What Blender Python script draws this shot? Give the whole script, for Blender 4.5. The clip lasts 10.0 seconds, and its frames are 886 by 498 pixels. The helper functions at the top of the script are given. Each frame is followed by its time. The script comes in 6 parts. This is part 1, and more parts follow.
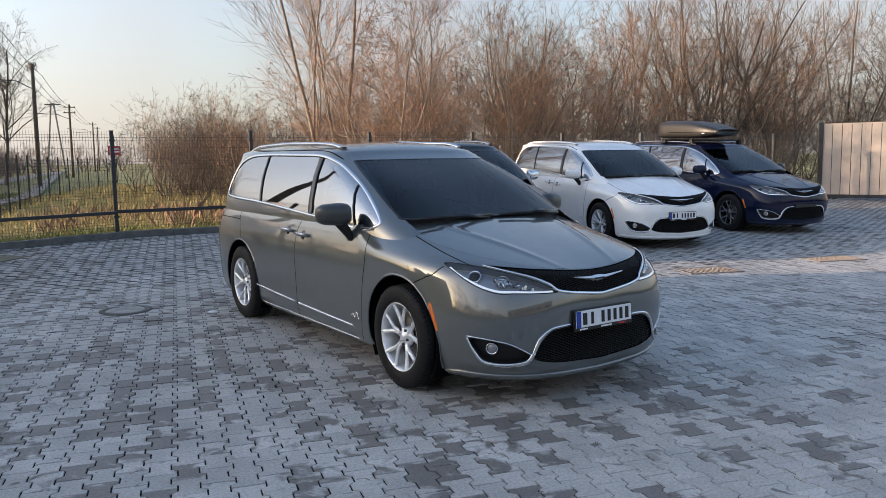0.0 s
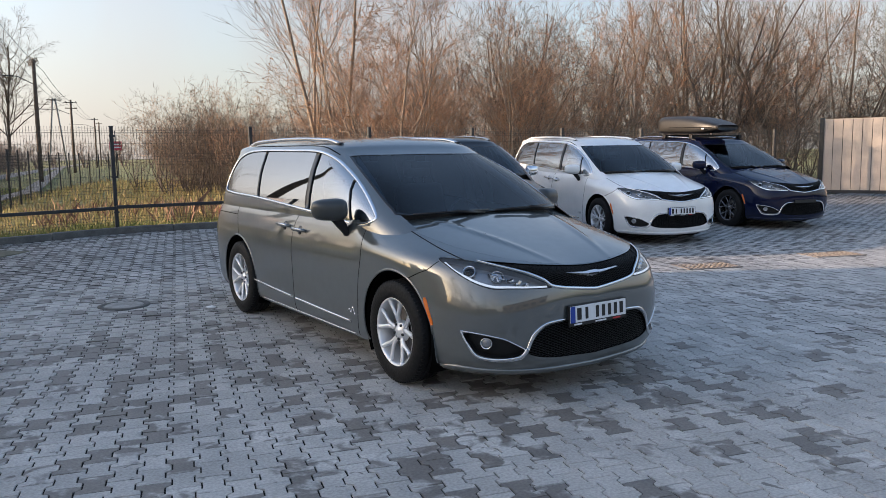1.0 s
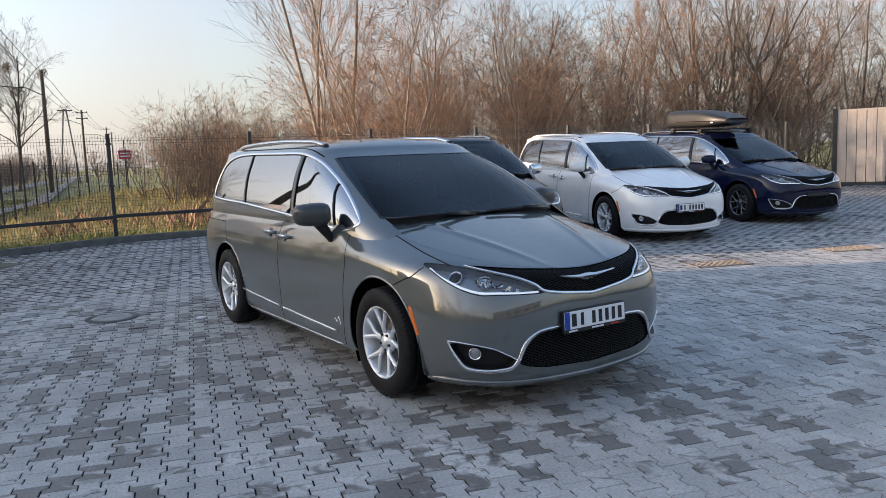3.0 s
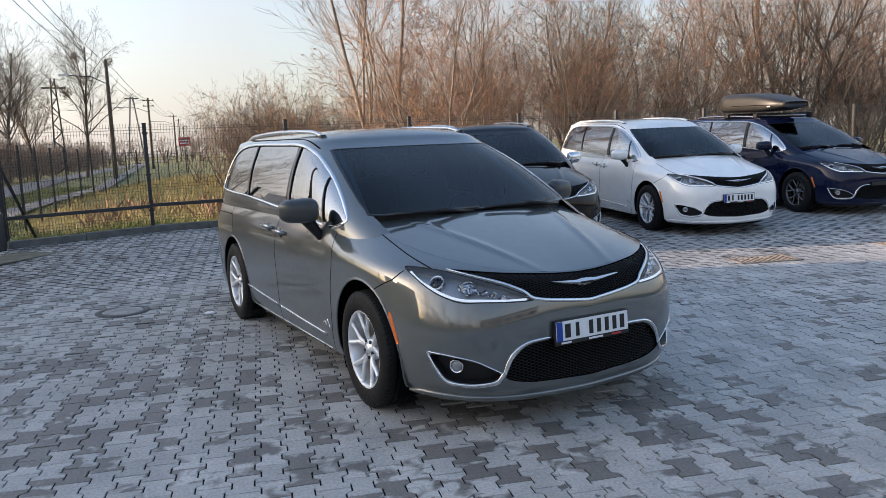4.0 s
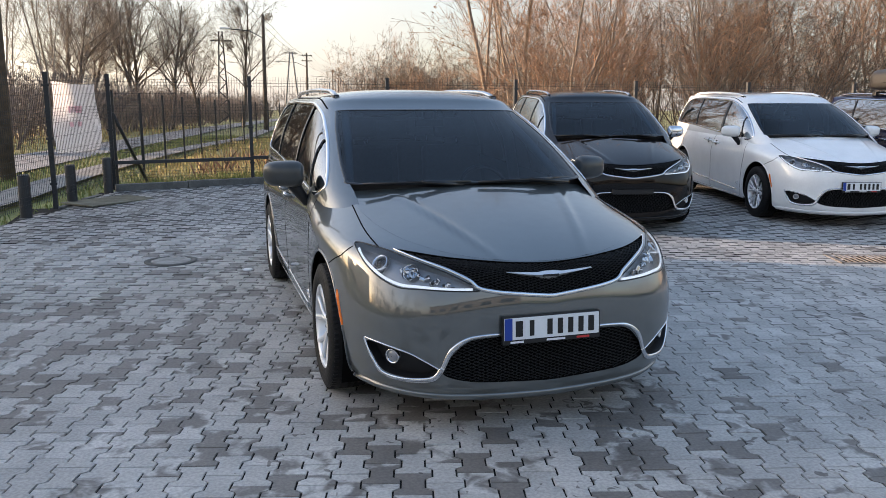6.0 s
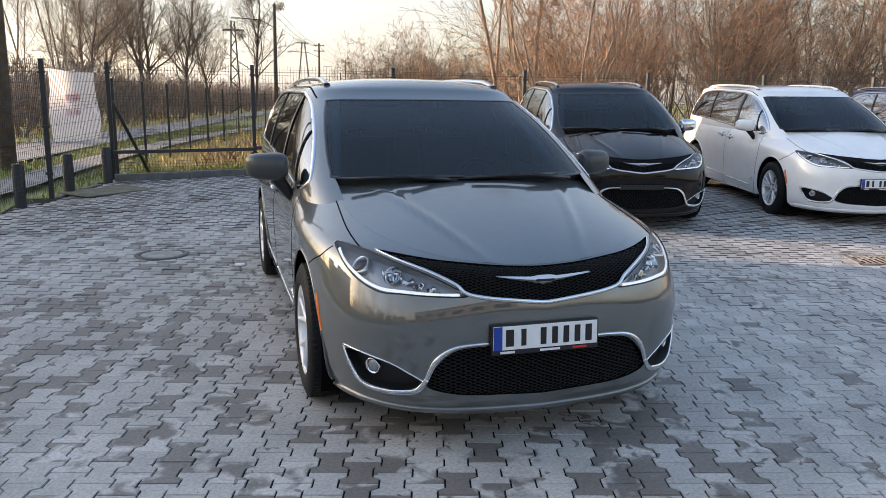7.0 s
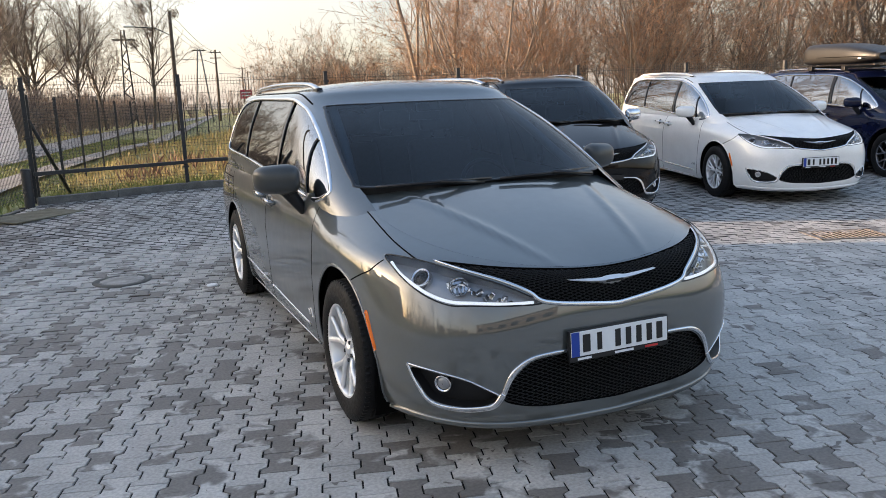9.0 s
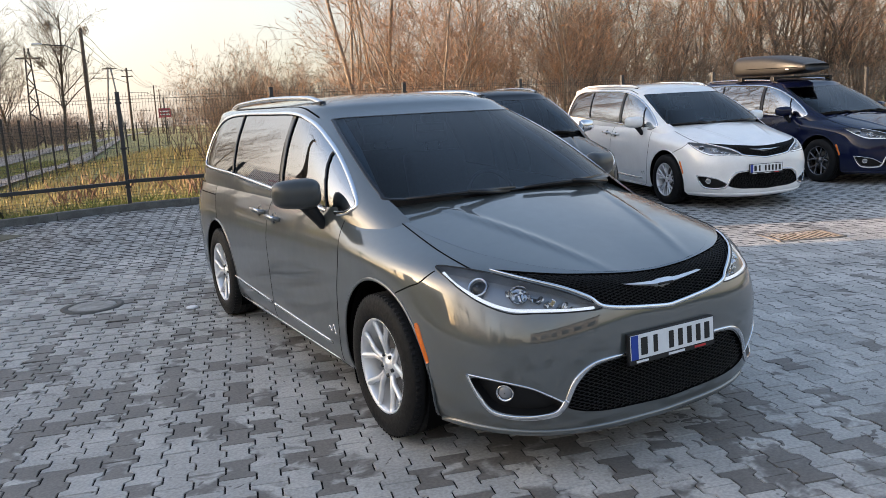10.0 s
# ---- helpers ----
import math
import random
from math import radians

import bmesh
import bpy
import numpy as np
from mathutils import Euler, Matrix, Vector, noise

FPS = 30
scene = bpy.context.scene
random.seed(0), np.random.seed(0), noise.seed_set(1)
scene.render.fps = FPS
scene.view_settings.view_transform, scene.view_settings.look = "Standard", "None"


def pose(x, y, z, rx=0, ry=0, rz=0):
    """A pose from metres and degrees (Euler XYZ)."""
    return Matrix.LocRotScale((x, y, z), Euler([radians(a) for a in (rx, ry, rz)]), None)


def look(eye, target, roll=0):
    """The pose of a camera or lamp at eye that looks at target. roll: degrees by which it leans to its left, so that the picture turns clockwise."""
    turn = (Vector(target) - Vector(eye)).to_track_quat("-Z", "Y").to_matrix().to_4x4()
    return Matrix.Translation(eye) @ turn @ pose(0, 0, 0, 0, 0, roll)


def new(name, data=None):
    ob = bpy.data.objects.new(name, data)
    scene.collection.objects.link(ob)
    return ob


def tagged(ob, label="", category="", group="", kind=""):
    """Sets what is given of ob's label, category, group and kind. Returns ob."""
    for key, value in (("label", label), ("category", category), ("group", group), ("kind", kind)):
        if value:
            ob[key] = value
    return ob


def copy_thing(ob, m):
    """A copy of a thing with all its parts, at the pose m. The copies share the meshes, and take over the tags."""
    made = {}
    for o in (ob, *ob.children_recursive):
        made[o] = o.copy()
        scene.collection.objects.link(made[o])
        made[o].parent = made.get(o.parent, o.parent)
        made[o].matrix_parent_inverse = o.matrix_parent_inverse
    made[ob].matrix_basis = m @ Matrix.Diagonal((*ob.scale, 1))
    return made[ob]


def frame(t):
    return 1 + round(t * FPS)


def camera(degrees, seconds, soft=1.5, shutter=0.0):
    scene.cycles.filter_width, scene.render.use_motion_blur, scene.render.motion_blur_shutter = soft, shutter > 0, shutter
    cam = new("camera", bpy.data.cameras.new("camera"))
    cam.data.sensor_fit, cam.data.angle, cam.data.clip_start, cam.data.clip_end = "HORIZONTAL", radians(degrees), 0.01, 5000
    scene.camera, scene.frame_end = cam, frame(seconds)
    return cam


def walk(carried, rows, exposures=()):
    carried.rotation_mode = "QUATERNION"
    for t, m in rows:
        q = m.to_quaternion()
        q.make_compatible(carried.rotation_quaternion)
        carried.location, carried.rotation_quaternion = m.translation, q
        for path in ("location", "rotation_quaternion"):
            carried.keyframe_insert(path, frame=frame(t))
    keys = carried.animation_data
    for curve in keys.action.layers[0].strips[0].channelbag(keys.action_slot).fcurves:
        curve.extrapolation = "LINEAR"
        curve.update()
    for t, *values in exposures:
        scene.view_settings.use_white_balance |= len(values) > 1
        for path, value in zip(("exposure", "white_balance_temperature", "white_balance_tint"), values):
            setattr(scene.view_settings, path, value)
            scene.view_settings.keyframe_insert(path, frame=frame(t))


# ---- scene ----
cam = camera(59.0, 10.0, 0.6)
PATH = [
    (0, (-3.646, -4.761, 1.617), (-2.596, -3.121, 1.392), -0.9),
    (0.5, (-3.625, -4.792, 1.616), (-2.583, -3.148, 1.387), -0.8),
    (1, (-3.615, -4.799, 1.616), (-2.57, -3.158, 1.38), -0.9),
    (1.5, (-3.696, -4.749, 1.617), (-2.639, -3.115, 1.379), -1.3),
    (2, (-3.733, -4.67, 1.623), (-2.668, -3.043, 1.386), -1.9),
    (3.3, (-3.103, -4.613, 1.592), (-2.117, -2.936, 1.355), -2.4),
    (3.5, (-2.985, -4.577, 1.607), (-2.024, -2.886, 1.363), -2.5),
    (4, (-2.681, -4.508, 1.623), (-1.802, -2.775, 1.361), -2.5),
    (4.5, (-2.355, -4.588, 1.616), (-1.567, -2.815, 1.331), -2.2),
    (5, (-2.062, -4.629, 1.62), (-1.363, -2.825, 1.313), -1.6),
    (5.5, (-1.762, -4.579, 1.606), (-1.15, -2.745, 1.281), -0.7),
    (6, (-1.536, -4.484, 1.618), (-1.005, -2.629, 1.275), 0.1),
    (6.2, (-1.481, -4.454, 1.608), (-0.972, -2.593, 1.263), 0.7),
    (7.3, (-1.296, -4.14, 1.614), (-0.806, -2.28, 1.238), 0.2),
    (7.5, (-1.279, -4.099, 1.622), (-0.8, -2.237, 1.236), -0.4),
    (8, (-1.514, -4.01, 1.635), (-0.967, -2.169, 1.247), -1.0),
    (8.5, (-1.725, -3.946, 1.644), (-1.094, -2.13, 1.264), -1.7),
    (9, (-1.933, -3.819, 1.622), (-1.216, -2.032, 1.255), -2.2),
    (9.5, (-2.181, -3.633, 1.64), (-1.375, -1.882, 1.284), -2.6),
    (10, (-2.465, -3.547, 1.62), (-1.564, -1.84, 1.282), -3.0),
]
EXPOSURE = [(0.0, 1.57, 6120, 13), (3.5, 1.65, 6080, 13), (6.0, 1.85, 6360, 13), (7.5, 1.95, 6580, 13), (10.0, 1.91, 6650, 13)]
walk(cam, [(t, look(eye, target, roll)) for t, eye, target, roll in PATH], EXPOSURE)

# ---- world, sun and exposure ----
SUN_FROM = Vector((-0.90, 0.43, 0.0)).normalized()
SUN_EL = 10.0
world = bpy.data.worlds.new("sky")
scene.world = world
world.use_nodes = True
wt = world.node_tree
sky = wt.nodes.new("ShaderNodeTexSky")
sky.sky_type, sky.sun_disc = "NISHITA", False
sky.sun_elevation, sky.sun_rotation = radians(SUN_EL), math.atan2(SUN_FROM.x, SUN_FROM.y)
sky.air_density, sky.dust_density, sky.ozone_density = 1.0, 2.2, 1.5
tc, cl, rp, thin = (wt.nodes.new("ShaderNode" + n) for n in ("TexCoord", "TexNoise", "MapRange", "Mix"))
thin.data_type = "RGBA"
cl.inputs["Scale"].default_value, cl.inputs["Detail"].default_value, cl.inputs["Distortion"].default_value = 2.6, 5.0, 0.4
for i, v in enumerate((0.34, 0.66, 0.50, 0.93)):
    rp.inputs[1 + i].default_value = v
wt.links.new(tc.outputs["Generated"], cl.inputs["Vector"])
wt.links.new(cl.outputs["Fac"], rp.inputs[0])
sep, high, prod = wt.nodes.new("ShaderNodeSeparateXYZ"), wt.nodes.new("ShaderNodeMapRange"), wt.nodes.new("ShaderNodeMath")
prod.operation = "MULTIPLY"
for i, v in enumerate((0.10, 0.68, 1.0, 0.05)):
    high.inputs[1 + i].default_value = v
wt.links.new(tc.outputs["Generated"], sep.inputs[0])
wt.links.new(sep.outputs["Z"], high.inputs[0])
wt.links.new(rp.outputs[0], prod.inputs[0])
wt.links.new(high.outputs[0], prod.inputs[1])
wt.links.new(prod.outputs[0], thin.inputs["Factor"])
wt.links.new(sky.outputs[0], thin.inputs["A"])
dot, lift, veil = wt.nodes.new("ShaderNodeVectorMath"), wt.nodes.new("ShaderNodeMapRange"), wt.nodes.new("ShaderNodeVectorMath")
dot.operation, veil.operation = "DOT_PRODUCT", "SCALE"
dot.inputs[1].default_value = tuple(SUN_FROM * math.cos(radians(SUN_EL)) + Vector((0, 0, math.sin(radians(SUN_EL)))))
lift.interpolation_type = "SMOOTHSTEP"
for i, v in enumerate((-0.05, 0.92, 0.92, 1.85)):
    lift.inputs[1 + i].default_value = v
veil.inputs[0].default_value = (1.68, 1.52, 1.36)
wt.links.new(tc.outputs["Generated"], dot.inputs[0])
wt.links.new(dot.outputs["Value"], lift.inputs[0])
wt.links.new(lift.outputs[0], veil.inputs["Scale"])
wt.links.new(veil.outputs[0], thin.inputs["B"])
wt.links.new(thin.outputs["Result"], wt.nodes["Background"].inputs[0])
wt.nodes["Background"].inputs[1].default_value = 0.14
sun = new("sun", bpy.data.lights.new("sun", "SUN"))
sun.data.energy, sun.data.angle, sun.data.color = 3.1, radians(0.7), (1.0, 0.72, 0.48)
sun.matrix_basis = look((0, 0, 0), tuple(-SUN_FROM * math.cos(radians(SUN_EL)) - Vector((0, 0, math.sin(radians(SUN_EL))))))


# ---- materials ----
def material(name, colour=(0.5, 0.5, 0.5), rough=0.5, metal=0.0, vary=0.0, scale=8.0, bump=0.0, coat=0.0, island=0.0, second=None, spread=0.5, spec=0.5):
    """Principled surface whose colour wanders at two scales by world position; island: variation from piece to piece."""
    m = bpy.data.materials.new(name)
    m.use_nodes = True
    t = m.node_tree
    b = t.nodes["Principled BSDF"]
    b.inputs["Roughness"].default_value, b.inputs["Metallic"].default_value = rough, metal
    b.inputs["Coat Weight"].default_value, b.inputs["Coat Roughness"].default_value = coat, 0.02
    b.inputs["Base Color"].default_value = (*colour, 1)
    b.inputs["Specular IOR Level"].default_value = spec
    if not (vary or bump or island or second):
        return m
    geo = t.nodes.new("ShaderNodeNewGeometry")

    def noisy(s, detail=4.0):
        n = t.nodes.new("ShaderNodeTexNoise")
        n.inputs["Scale"].default_value, n.inputs["Detail"].default_value = s, detail
        t.links.new(geo.outputs["Position"], n.inputs["Vector"])
        return n.outputs["Fac"]

    def ramp(src, lo, hi, a, c):
        r = t.nodes.new("ShaderNodeMapRange")
        for i, v in enumerate((lo, hi, a, c)):
            r.inputs[1 + i].default_value = v
        t.links.new(src, r.inputs[0])
        return r.outputs[0]

    col = t.nodes.new("ShaderNodeRGB")
    col.outputs[0].default_value = (*colour, 1)
    out = col.outputs[0]
    if second:
        mx = t.nodes.new("ShaderNodeMix")
        mx.data_type = "RGBA"
        mx.inputs["B"].default_value = (*second, 1)
        t.links.new(out, mx.inputs["A"])
        if island:
            src = geo.outputs["Random Per Island"]
        else:
            src = noisy(scale * 0.23)
        t.links.new(ramp(src, 0.5 - spread / 2, 0.5 + spread / 2, 0, 1), mx.inputs["Factor"])
        out = mx.outputs["Result"]
    hsv = t.nodes.new("ShaderNodeHueSaturation")
    t.links.new(out, hsv.inputs["Color"])
    mul = t.nodes.new("ShaderNodeMath")
    mul.operation = "MULTIPLY"
    t.links.new(ramp(noisy(scale), 0.3, 0.7, 1 - vary, 1 + vary), mul.inputs[0])
    t.links.new(ramp(noisy(scale * 9), 0.3, 0.7, 1 - vary * 0.6, 1 + vary * 0.6), mul.inputs[1])
    val = mul.outputs[0]
    if island:
        m2 = t.nodes.new("ShaderNodeMath")
        m2.operation = "MULTIPLY"
        t.links.new(val, m2.inputs[0])
        t.links.new(ramp(geo.outputs["Random Per Island"], 0, 1, 1 - island, 1 + island), m2.inputs[1])
        val = m2.outputs[0]
    t.links.new(val, hsv.inputs["Value"])
    t.links.new(hsv.outputs[0], b.inputs["Base Color"])
    t.links.new(ramp(noisy(scale * 3), 0.3, 0.7, max(0.02, rough - 0.12 * min(1, vary * 4)), min(1, rough + 0.12 * min(1, vary * 4))), b.inputs["Roughness"])
    if bump:
        bp = t.nodes.new("ShaderNodeBump")
        bp.inputs["Strength"].default_value, bp.inputs["Distance"].default_value = 0.6, bump
        t.links.new(noisy(scale * 6, 6.0), bp.inputs["Height"])
        t.links.new(bp.outputs[0], b.inputs["Normal"])
    return m


def glass(name, tint, ior=1.5):
    """Tinted pane: it lets tinted light through and mirrors by Fresnel."""
    m = bpy.data.materials.new(name)
    m.use_nodes = True
    t = m.node_tree
    t.nodes.remove(t.nodes["Principled BSDF"])
    tr, gl, fr, mx = (t.nodes.new("ShaderNode" + n) for n in ("BsdfTransparent", "BsdfGlossy", "Fresnel", "MixShader"))
    tr.inputs[0].default_value = (*tint, 1)
    gl.inputs["Roughness"].default_value = 0.01
    fr.inputs[0].default_value = ior
    t.links.new(fr.outputs[0], mx.inputs[0])
    t.links.new(tr.outputs[0], mx.inputs[1])
    t.links.new(gl.outputs[0], mx.inputs[2])
    t.links.new(mx.outputs[0], t.nodes["Material Output"].inputs[0])
    return m


def paint(name, colour, metal=0.0, ior=1.6, spec=0.5):
    m = material(name, colour, 0.38, metal, vary=0.04, scale=5.0, coat=1.0)
    m.node_tree.nodes["Principled BSDF"].inputs["Coat Roughness"].default_value = 0.02
    m.node_tree.nodes["Principled BSDF"].inputs["Coat IOR"].default_value = ior
    m.node_tree.nodes["Principled BSDF"].inputs["Specular IOR Level"].default_value = spec
    return m


def glow(name, colour, strength):
    m = material(name, colour, 0.3)
    b = m.node_tree.nodes["Principled BSDF"]
    b.inputs["Emission Color"].default_value, b.inputs["Emission Strength"].default_value = (*colour, 1), strength
    return m


def paver_material(name, single):
    """Damp concrete block: a tone of its own for each block, and wet stains that run over them."""
    m = bpy.data.materials.new(name)
    m.use_nodes = True
    t = m.node_tree
    b = t.nodes["Principled BSDF"]
    geo = t.nodes.new("ShaderNodeNewGeometry")
    rnd = t.nodes.new("ShaderNodeObjectInfo").outputs["Random"] if single else geo.outputs["Random Per Island"]

    def noisy(s, detail, dis=0.0):
        n = t.nodes.new("ShaderNodeTexNoise")
        n.inputs["Scale"].default_value, n.inputs["Detail"].default_value, n.inputs["Distortion"].default_value = s, detail, dis
        t.links.new(geo.outputs["Position"], n.inputs["Vector"])
        return n.outputs["Fac"]

    def calc(op, a, c):
        n = t.nodes.new("ShaderNodeMath")
        n.operation = op
        for i, v in enumerate((a, c)):
            if isinstance(v, (int, float)):
                n.inputs[i].default_value = v
            else:
                t.links.new(v, n.inputs[i])
        return n.outputs[0]

    def ramp(src, lo, hi, a, c):
        r = t.nodes.new("ShaderNodeMapRange")
        r.interpolation_type = "SMOOTHSTEP"
        for i, v in enumerate((lo, hi, a, c)):
            r.inputs[1 + i].default_value = v
        t.links.new(src, r.inputs[0])
        return r.outputs[0]

    wide = noisy(0.35, 3.0)
    stain = calc("ADD", calc("ADD", calc("MULTIPLY", noisy(6.5, 3.0, 0.6), 0.8), calc("MULTIPLY", rnd, 0.62)), calc("MULTIPLY", wide, 0.7))
    dry_side = t.nodes.new("ShaderNodeSeparateXYZ")
    t.links.new(geo.outputs["Position"], dry_side.inputs[0])
    patch = ramp(calc("SUBTRACT", stain, ramp(dry_side.outputs["X"], -2.0, 2.5, 0.0, 0.14)), 1.12, 1.26, 0.0, 1.0)
    blot = ramp(calc("ADD", noisy(9.0, 2.0, 1.2), calc("MULTIPLY", wide, 0.35)), 0.865, 0.90, 0.0, 1.0)
    wet = calc("MAXIMUM", patch, blot)
    tone = calc("MULTIPLY", ramp(rnd, 0, 1, 0.84, 1.10), calc("MULTIPLY", ramp(noisy(60, 5.0), 0.3, 0.7, 0.84, 1.14), ramp(noisy(2.2, 3.0), 0.3, 0.7, 0.86, 1.12)))
    mx = t.nodes.new("ShaderNodeMix")
    mx.data_type = "RGBA"
    mx.inputs["A"].default_value, mx.inputs["B"].default_value = (0.475, 0.458, 0.430, 1), (0.170, 0.155, 0.140, 1)
    t.links.new(wet, mx.inputs["Factor"])
    hsv = t.nodes.new("ShaderNodeHueSaturation")
    t.links.new(mx.outputs["Result"], hsv.inputs["Color"])
    t.links.new(tone, hsv.inputs["Value"])
    t.links.new(hsv.outputs[0], b.inputs["Base Color"])
    t.links.new(ramp(wet, 0, 1, 0.74, 0.52), b.inputs["Roughness"])
    b.inputs["Specular IOR Level"].default_value = 0.35
    bp = t.nodes.new("ShaderNodeBump")
    bp.inputs["Strength"].default_value, bp.inputs["Distance"].default_value = 0.3, 0.002
    t.links.new(noisy(140, 6.0), bp.inputs["Height"])
    t.links.new(bp.outputs[0], b.inputs["Normal"])
    return m


GREY_PAINT = paint("grey_paint", (0.060, 0.068, 0.067), 0.0, 2.1)
WHITE_PAINT = paint("white_paint", (0.86, 0.86, 0.85))
# Shaded copy of the grey paint: darker, uncoated, to mute sky reflection on mirror caps
SHADED_GREY = material("shaded_cap_grey", (0.050, 0.054, 0.055), 0.30, vary=0.05, scale=20)
BLACK_PAINT = paint("black_paint", (0.008, 0.007, 0.007), 0.0, 1.42, 0.0)
BLUE_PAINT = paint("blue_paint", (0.006, 0.009, 0.032), 0.0, 1.42, 0.0)
CHROME = material("chrome", (0.75, 0.76, 0.78), 0.08, 1.0)
EMBLEM = material("bright_emblem", (0.78, 0.79, 0.81), 0.28, 0.55)
SILVER = material("silver", (0.62, 0.63, 0.65), 0.25, 1.0)
ALLOY = material("alloy", (0.80, 0.81, 0.83), 0.30, 0.5)
DISC_IRON = material("disc_iron", (0.10, 0.095, 0.09), 0.45, 0.6, vary=0.2, scale=30)
DARK_ALLOY = material("dark_alloy", (0.16, 0.16, 0.17), 0.25, 0.9)
RUBBER = material("rubber", (0.009, 0.009, 0.0095), 0.65, vary=0.2, scale=20, bump=0.001, spec=0.2)
PLASTIC = material("black_plastic", (0.010, 0.010, 0.011), 0.45, vary=0.1, scale=30, spec=0.3)
GLOSS_BLACK = material("gloss_black", (0.006, 0.006, 0.007), 0.16)
GAP = material("gap", (0.004, 0.004, 0.004), 0.9, spec=0.05)
CLOTH = material("seat_cloth", (0.030, 0.032, 0.036), 0.85, vary=0.15, scale=40)
TRIM_GREY = material("trim_grey", (0.16, 0.157, 0.15), 0.7)
DASH = material("dashboard_grain", (0.035, 0.038, 0.042), 0.7, vary=0.08, scale=40)
HEADLINER = material("headliner_cloth", (0.16, 0.16, 0.165), 0.9, vary=0.06, scale=30)
LAMP_BOWL = material("lamp_bowl", (0.32, 0.33, 0.35), 0.30, 0.5)
WINDSHIELD = glass("windshield_glass", (0.28, 0.48, 0.62), 1.46)
DOOR_GLASS = glass("door_glass", (0.62, 0.70, 0.68), 8.0)
DARK_GLASS = glass("privacy_glass", (0.06, 0.06, 0.055), 8.5)
LENS = glass("lamp_lens", (0.93, 0.94, 0.95), 1.4)
AMBER = material("amber_lens", (0.75, 0.16, 0.01), 0.2, coat=0.6)
RED_LENS = material("red_lens", (0.30, 0.008, 0.008), 0.15, coat=0.8)
LIGHT_STRIP = glow("light_strip", (0.80, 0.87, 0.95), 0.20)
PLATE_WHITE = material("plate_white", (0.78, 0.79, 0.80), 0.4, vary=0.03, scale=30)
PLATE_BLUE = material("plate_blue", (0.01, 0.05, 0.32), 0.4)
INK = material("ink", (0.008, 0.008, 0.009), 0.5)
RED_INK = material("red_ink", (0.55, 0.03, 0.03), 0.5)
PAVER = paver_material("paver_concrete", False)
PAVER_ONE = paver_material("paver_concrete_single", True)
JOINT = material("joint_sand", (0.020, 0.019, 0.018), 0.95, vary=0.3, scale=6, spec=0.1)
KERB = material("kerb_concrete", (0.125, 0.122, 0.112), 0.85, vary=0.25, scale=5, bump=0.004)
STEEL = material("painted_steel", (0.022, 0.024, 0.027), 0.45, vary=0.15, scale=12)
WIRE = material("fence_wire", (0.020, 0.022, 0.024), 0.5)
SOIL = material("verge_soil", (0.27, 0.23, 0.095), 0.95, vary=0.35, scale=1.6, bump=0.03, second=(0.19, 0.22, 0.065))
GRASS = material("green_grass", (0.17, 0.25, 0.05), 0.7, vary=0.2, scale=1.0, island=0.35, second=(0.24, 0.20, 0.07), spread=0.9)
DRY_GRASS = material("dry_grass", (0.47, 0.41, 0.135), 0.75, vary=0.3, scale=0.7, island=0.35, second=(0.30, 0.20, 0.085), spread=0.9)
BARK = material("bark", (0.105, 0.082, 0.064), 0.9, vary=0.3, scale=7, bump=0.01)
PALE_BARK = material("pale_bark", (0.235, 0.185, 0.142), 0.85, vary=0.35, scale=6, bump=0.006)
TWIG = material("twigs", (0.140, 0.106, 0.077), 0.85, vary=0.25, scale=0.6, island=0.5)
RED_TWIG = material("reddish_twigs", (0.25, 0.145, 0.088), 0.85, vary=0.25, scale=0.6, island=0.5)
# Paler than the near twigs: distance haze put into the colour
HAZED_TWIG = material("hazed_twigs", (0.21, 0.165, 0.130), 0.9, vary=0.15, scale=0.4, island=0.3)
HEDGE_TWIG = material("hedge_twigs", (0.20, 0.158, 0.132), 0.9, vary=0.2, scale=0.4, island=0.4)
LEAF = material("withered_leaves", (0.27, 0.12, 0.05), 0.8, island=0.4, vary=0.1, scale=2.0)
ASPHALT = material("asphalt", (0.27, 0.26, 0.25), 0.8, vary=0.2, scale=2, bump=0.004)
WALK = material("footway_slabs", (0.27, 0.255, 0.235), 0.85, vary=0.2, scale=2.5, bump=0.004)
WOOD_POLE = material("pole_wood", (0.10, 0.075, 0.055), 0.9, vary=0.3, scale=6, bump=0.006)
CONCRETE = material("pole_concrete", (0.25, 0.235, 0.215), 0.9, vary=0.2, scale=5)
BANNER = material("banner_cloth", (0.74, 0.73, 0.74), 0.7, vary=0.08, scale=2.2)
BANNER_INK = material("banner_print", (0.74, 0.50, 0.55), 0.75, vary=0.2, scale=3)
for cloth, tint in ((BANNER, (0.72, 0.69, 0.71, 1)), (BANNER_INK, (0.68, 0.42, 0.48, 1))):
    bt = cloth.node_tree
    through_cloth, cloth_mix = bt.nodes.new("ShaderNodeBsdfTranslucent"), bt.nodes.new("ShaderNodeMixShader")
    through_cloth.inputs[0].default_value = tint
    cloth_mix.inputs[0].default_value = 0.5
    bt.links.new(bt.nodes["Principled BSDF"].outputs[0], cloth_mix.inputs[1])
    bt.links.new(through_cloth.outputs[0], cloth_mix.inputs[2])
    bt.links.new(cloth_mix.outputs[0], bt.nodes["Material Output"].inputs[0])
GATE_SHEET = material("gate_sheet", (0.45, 0.39, 0.335), 0.6, vary=0.08, scale=3)
COVER = material("cover_concrete", (0.30, 0.29, 0.27), 0.7, vary=0.25, scale=12, bump=0.003)
IRON = material("cast_iron", (0.24, 0.215, 0.19), 0.75, 0.2, vary=0.3, scale=15)
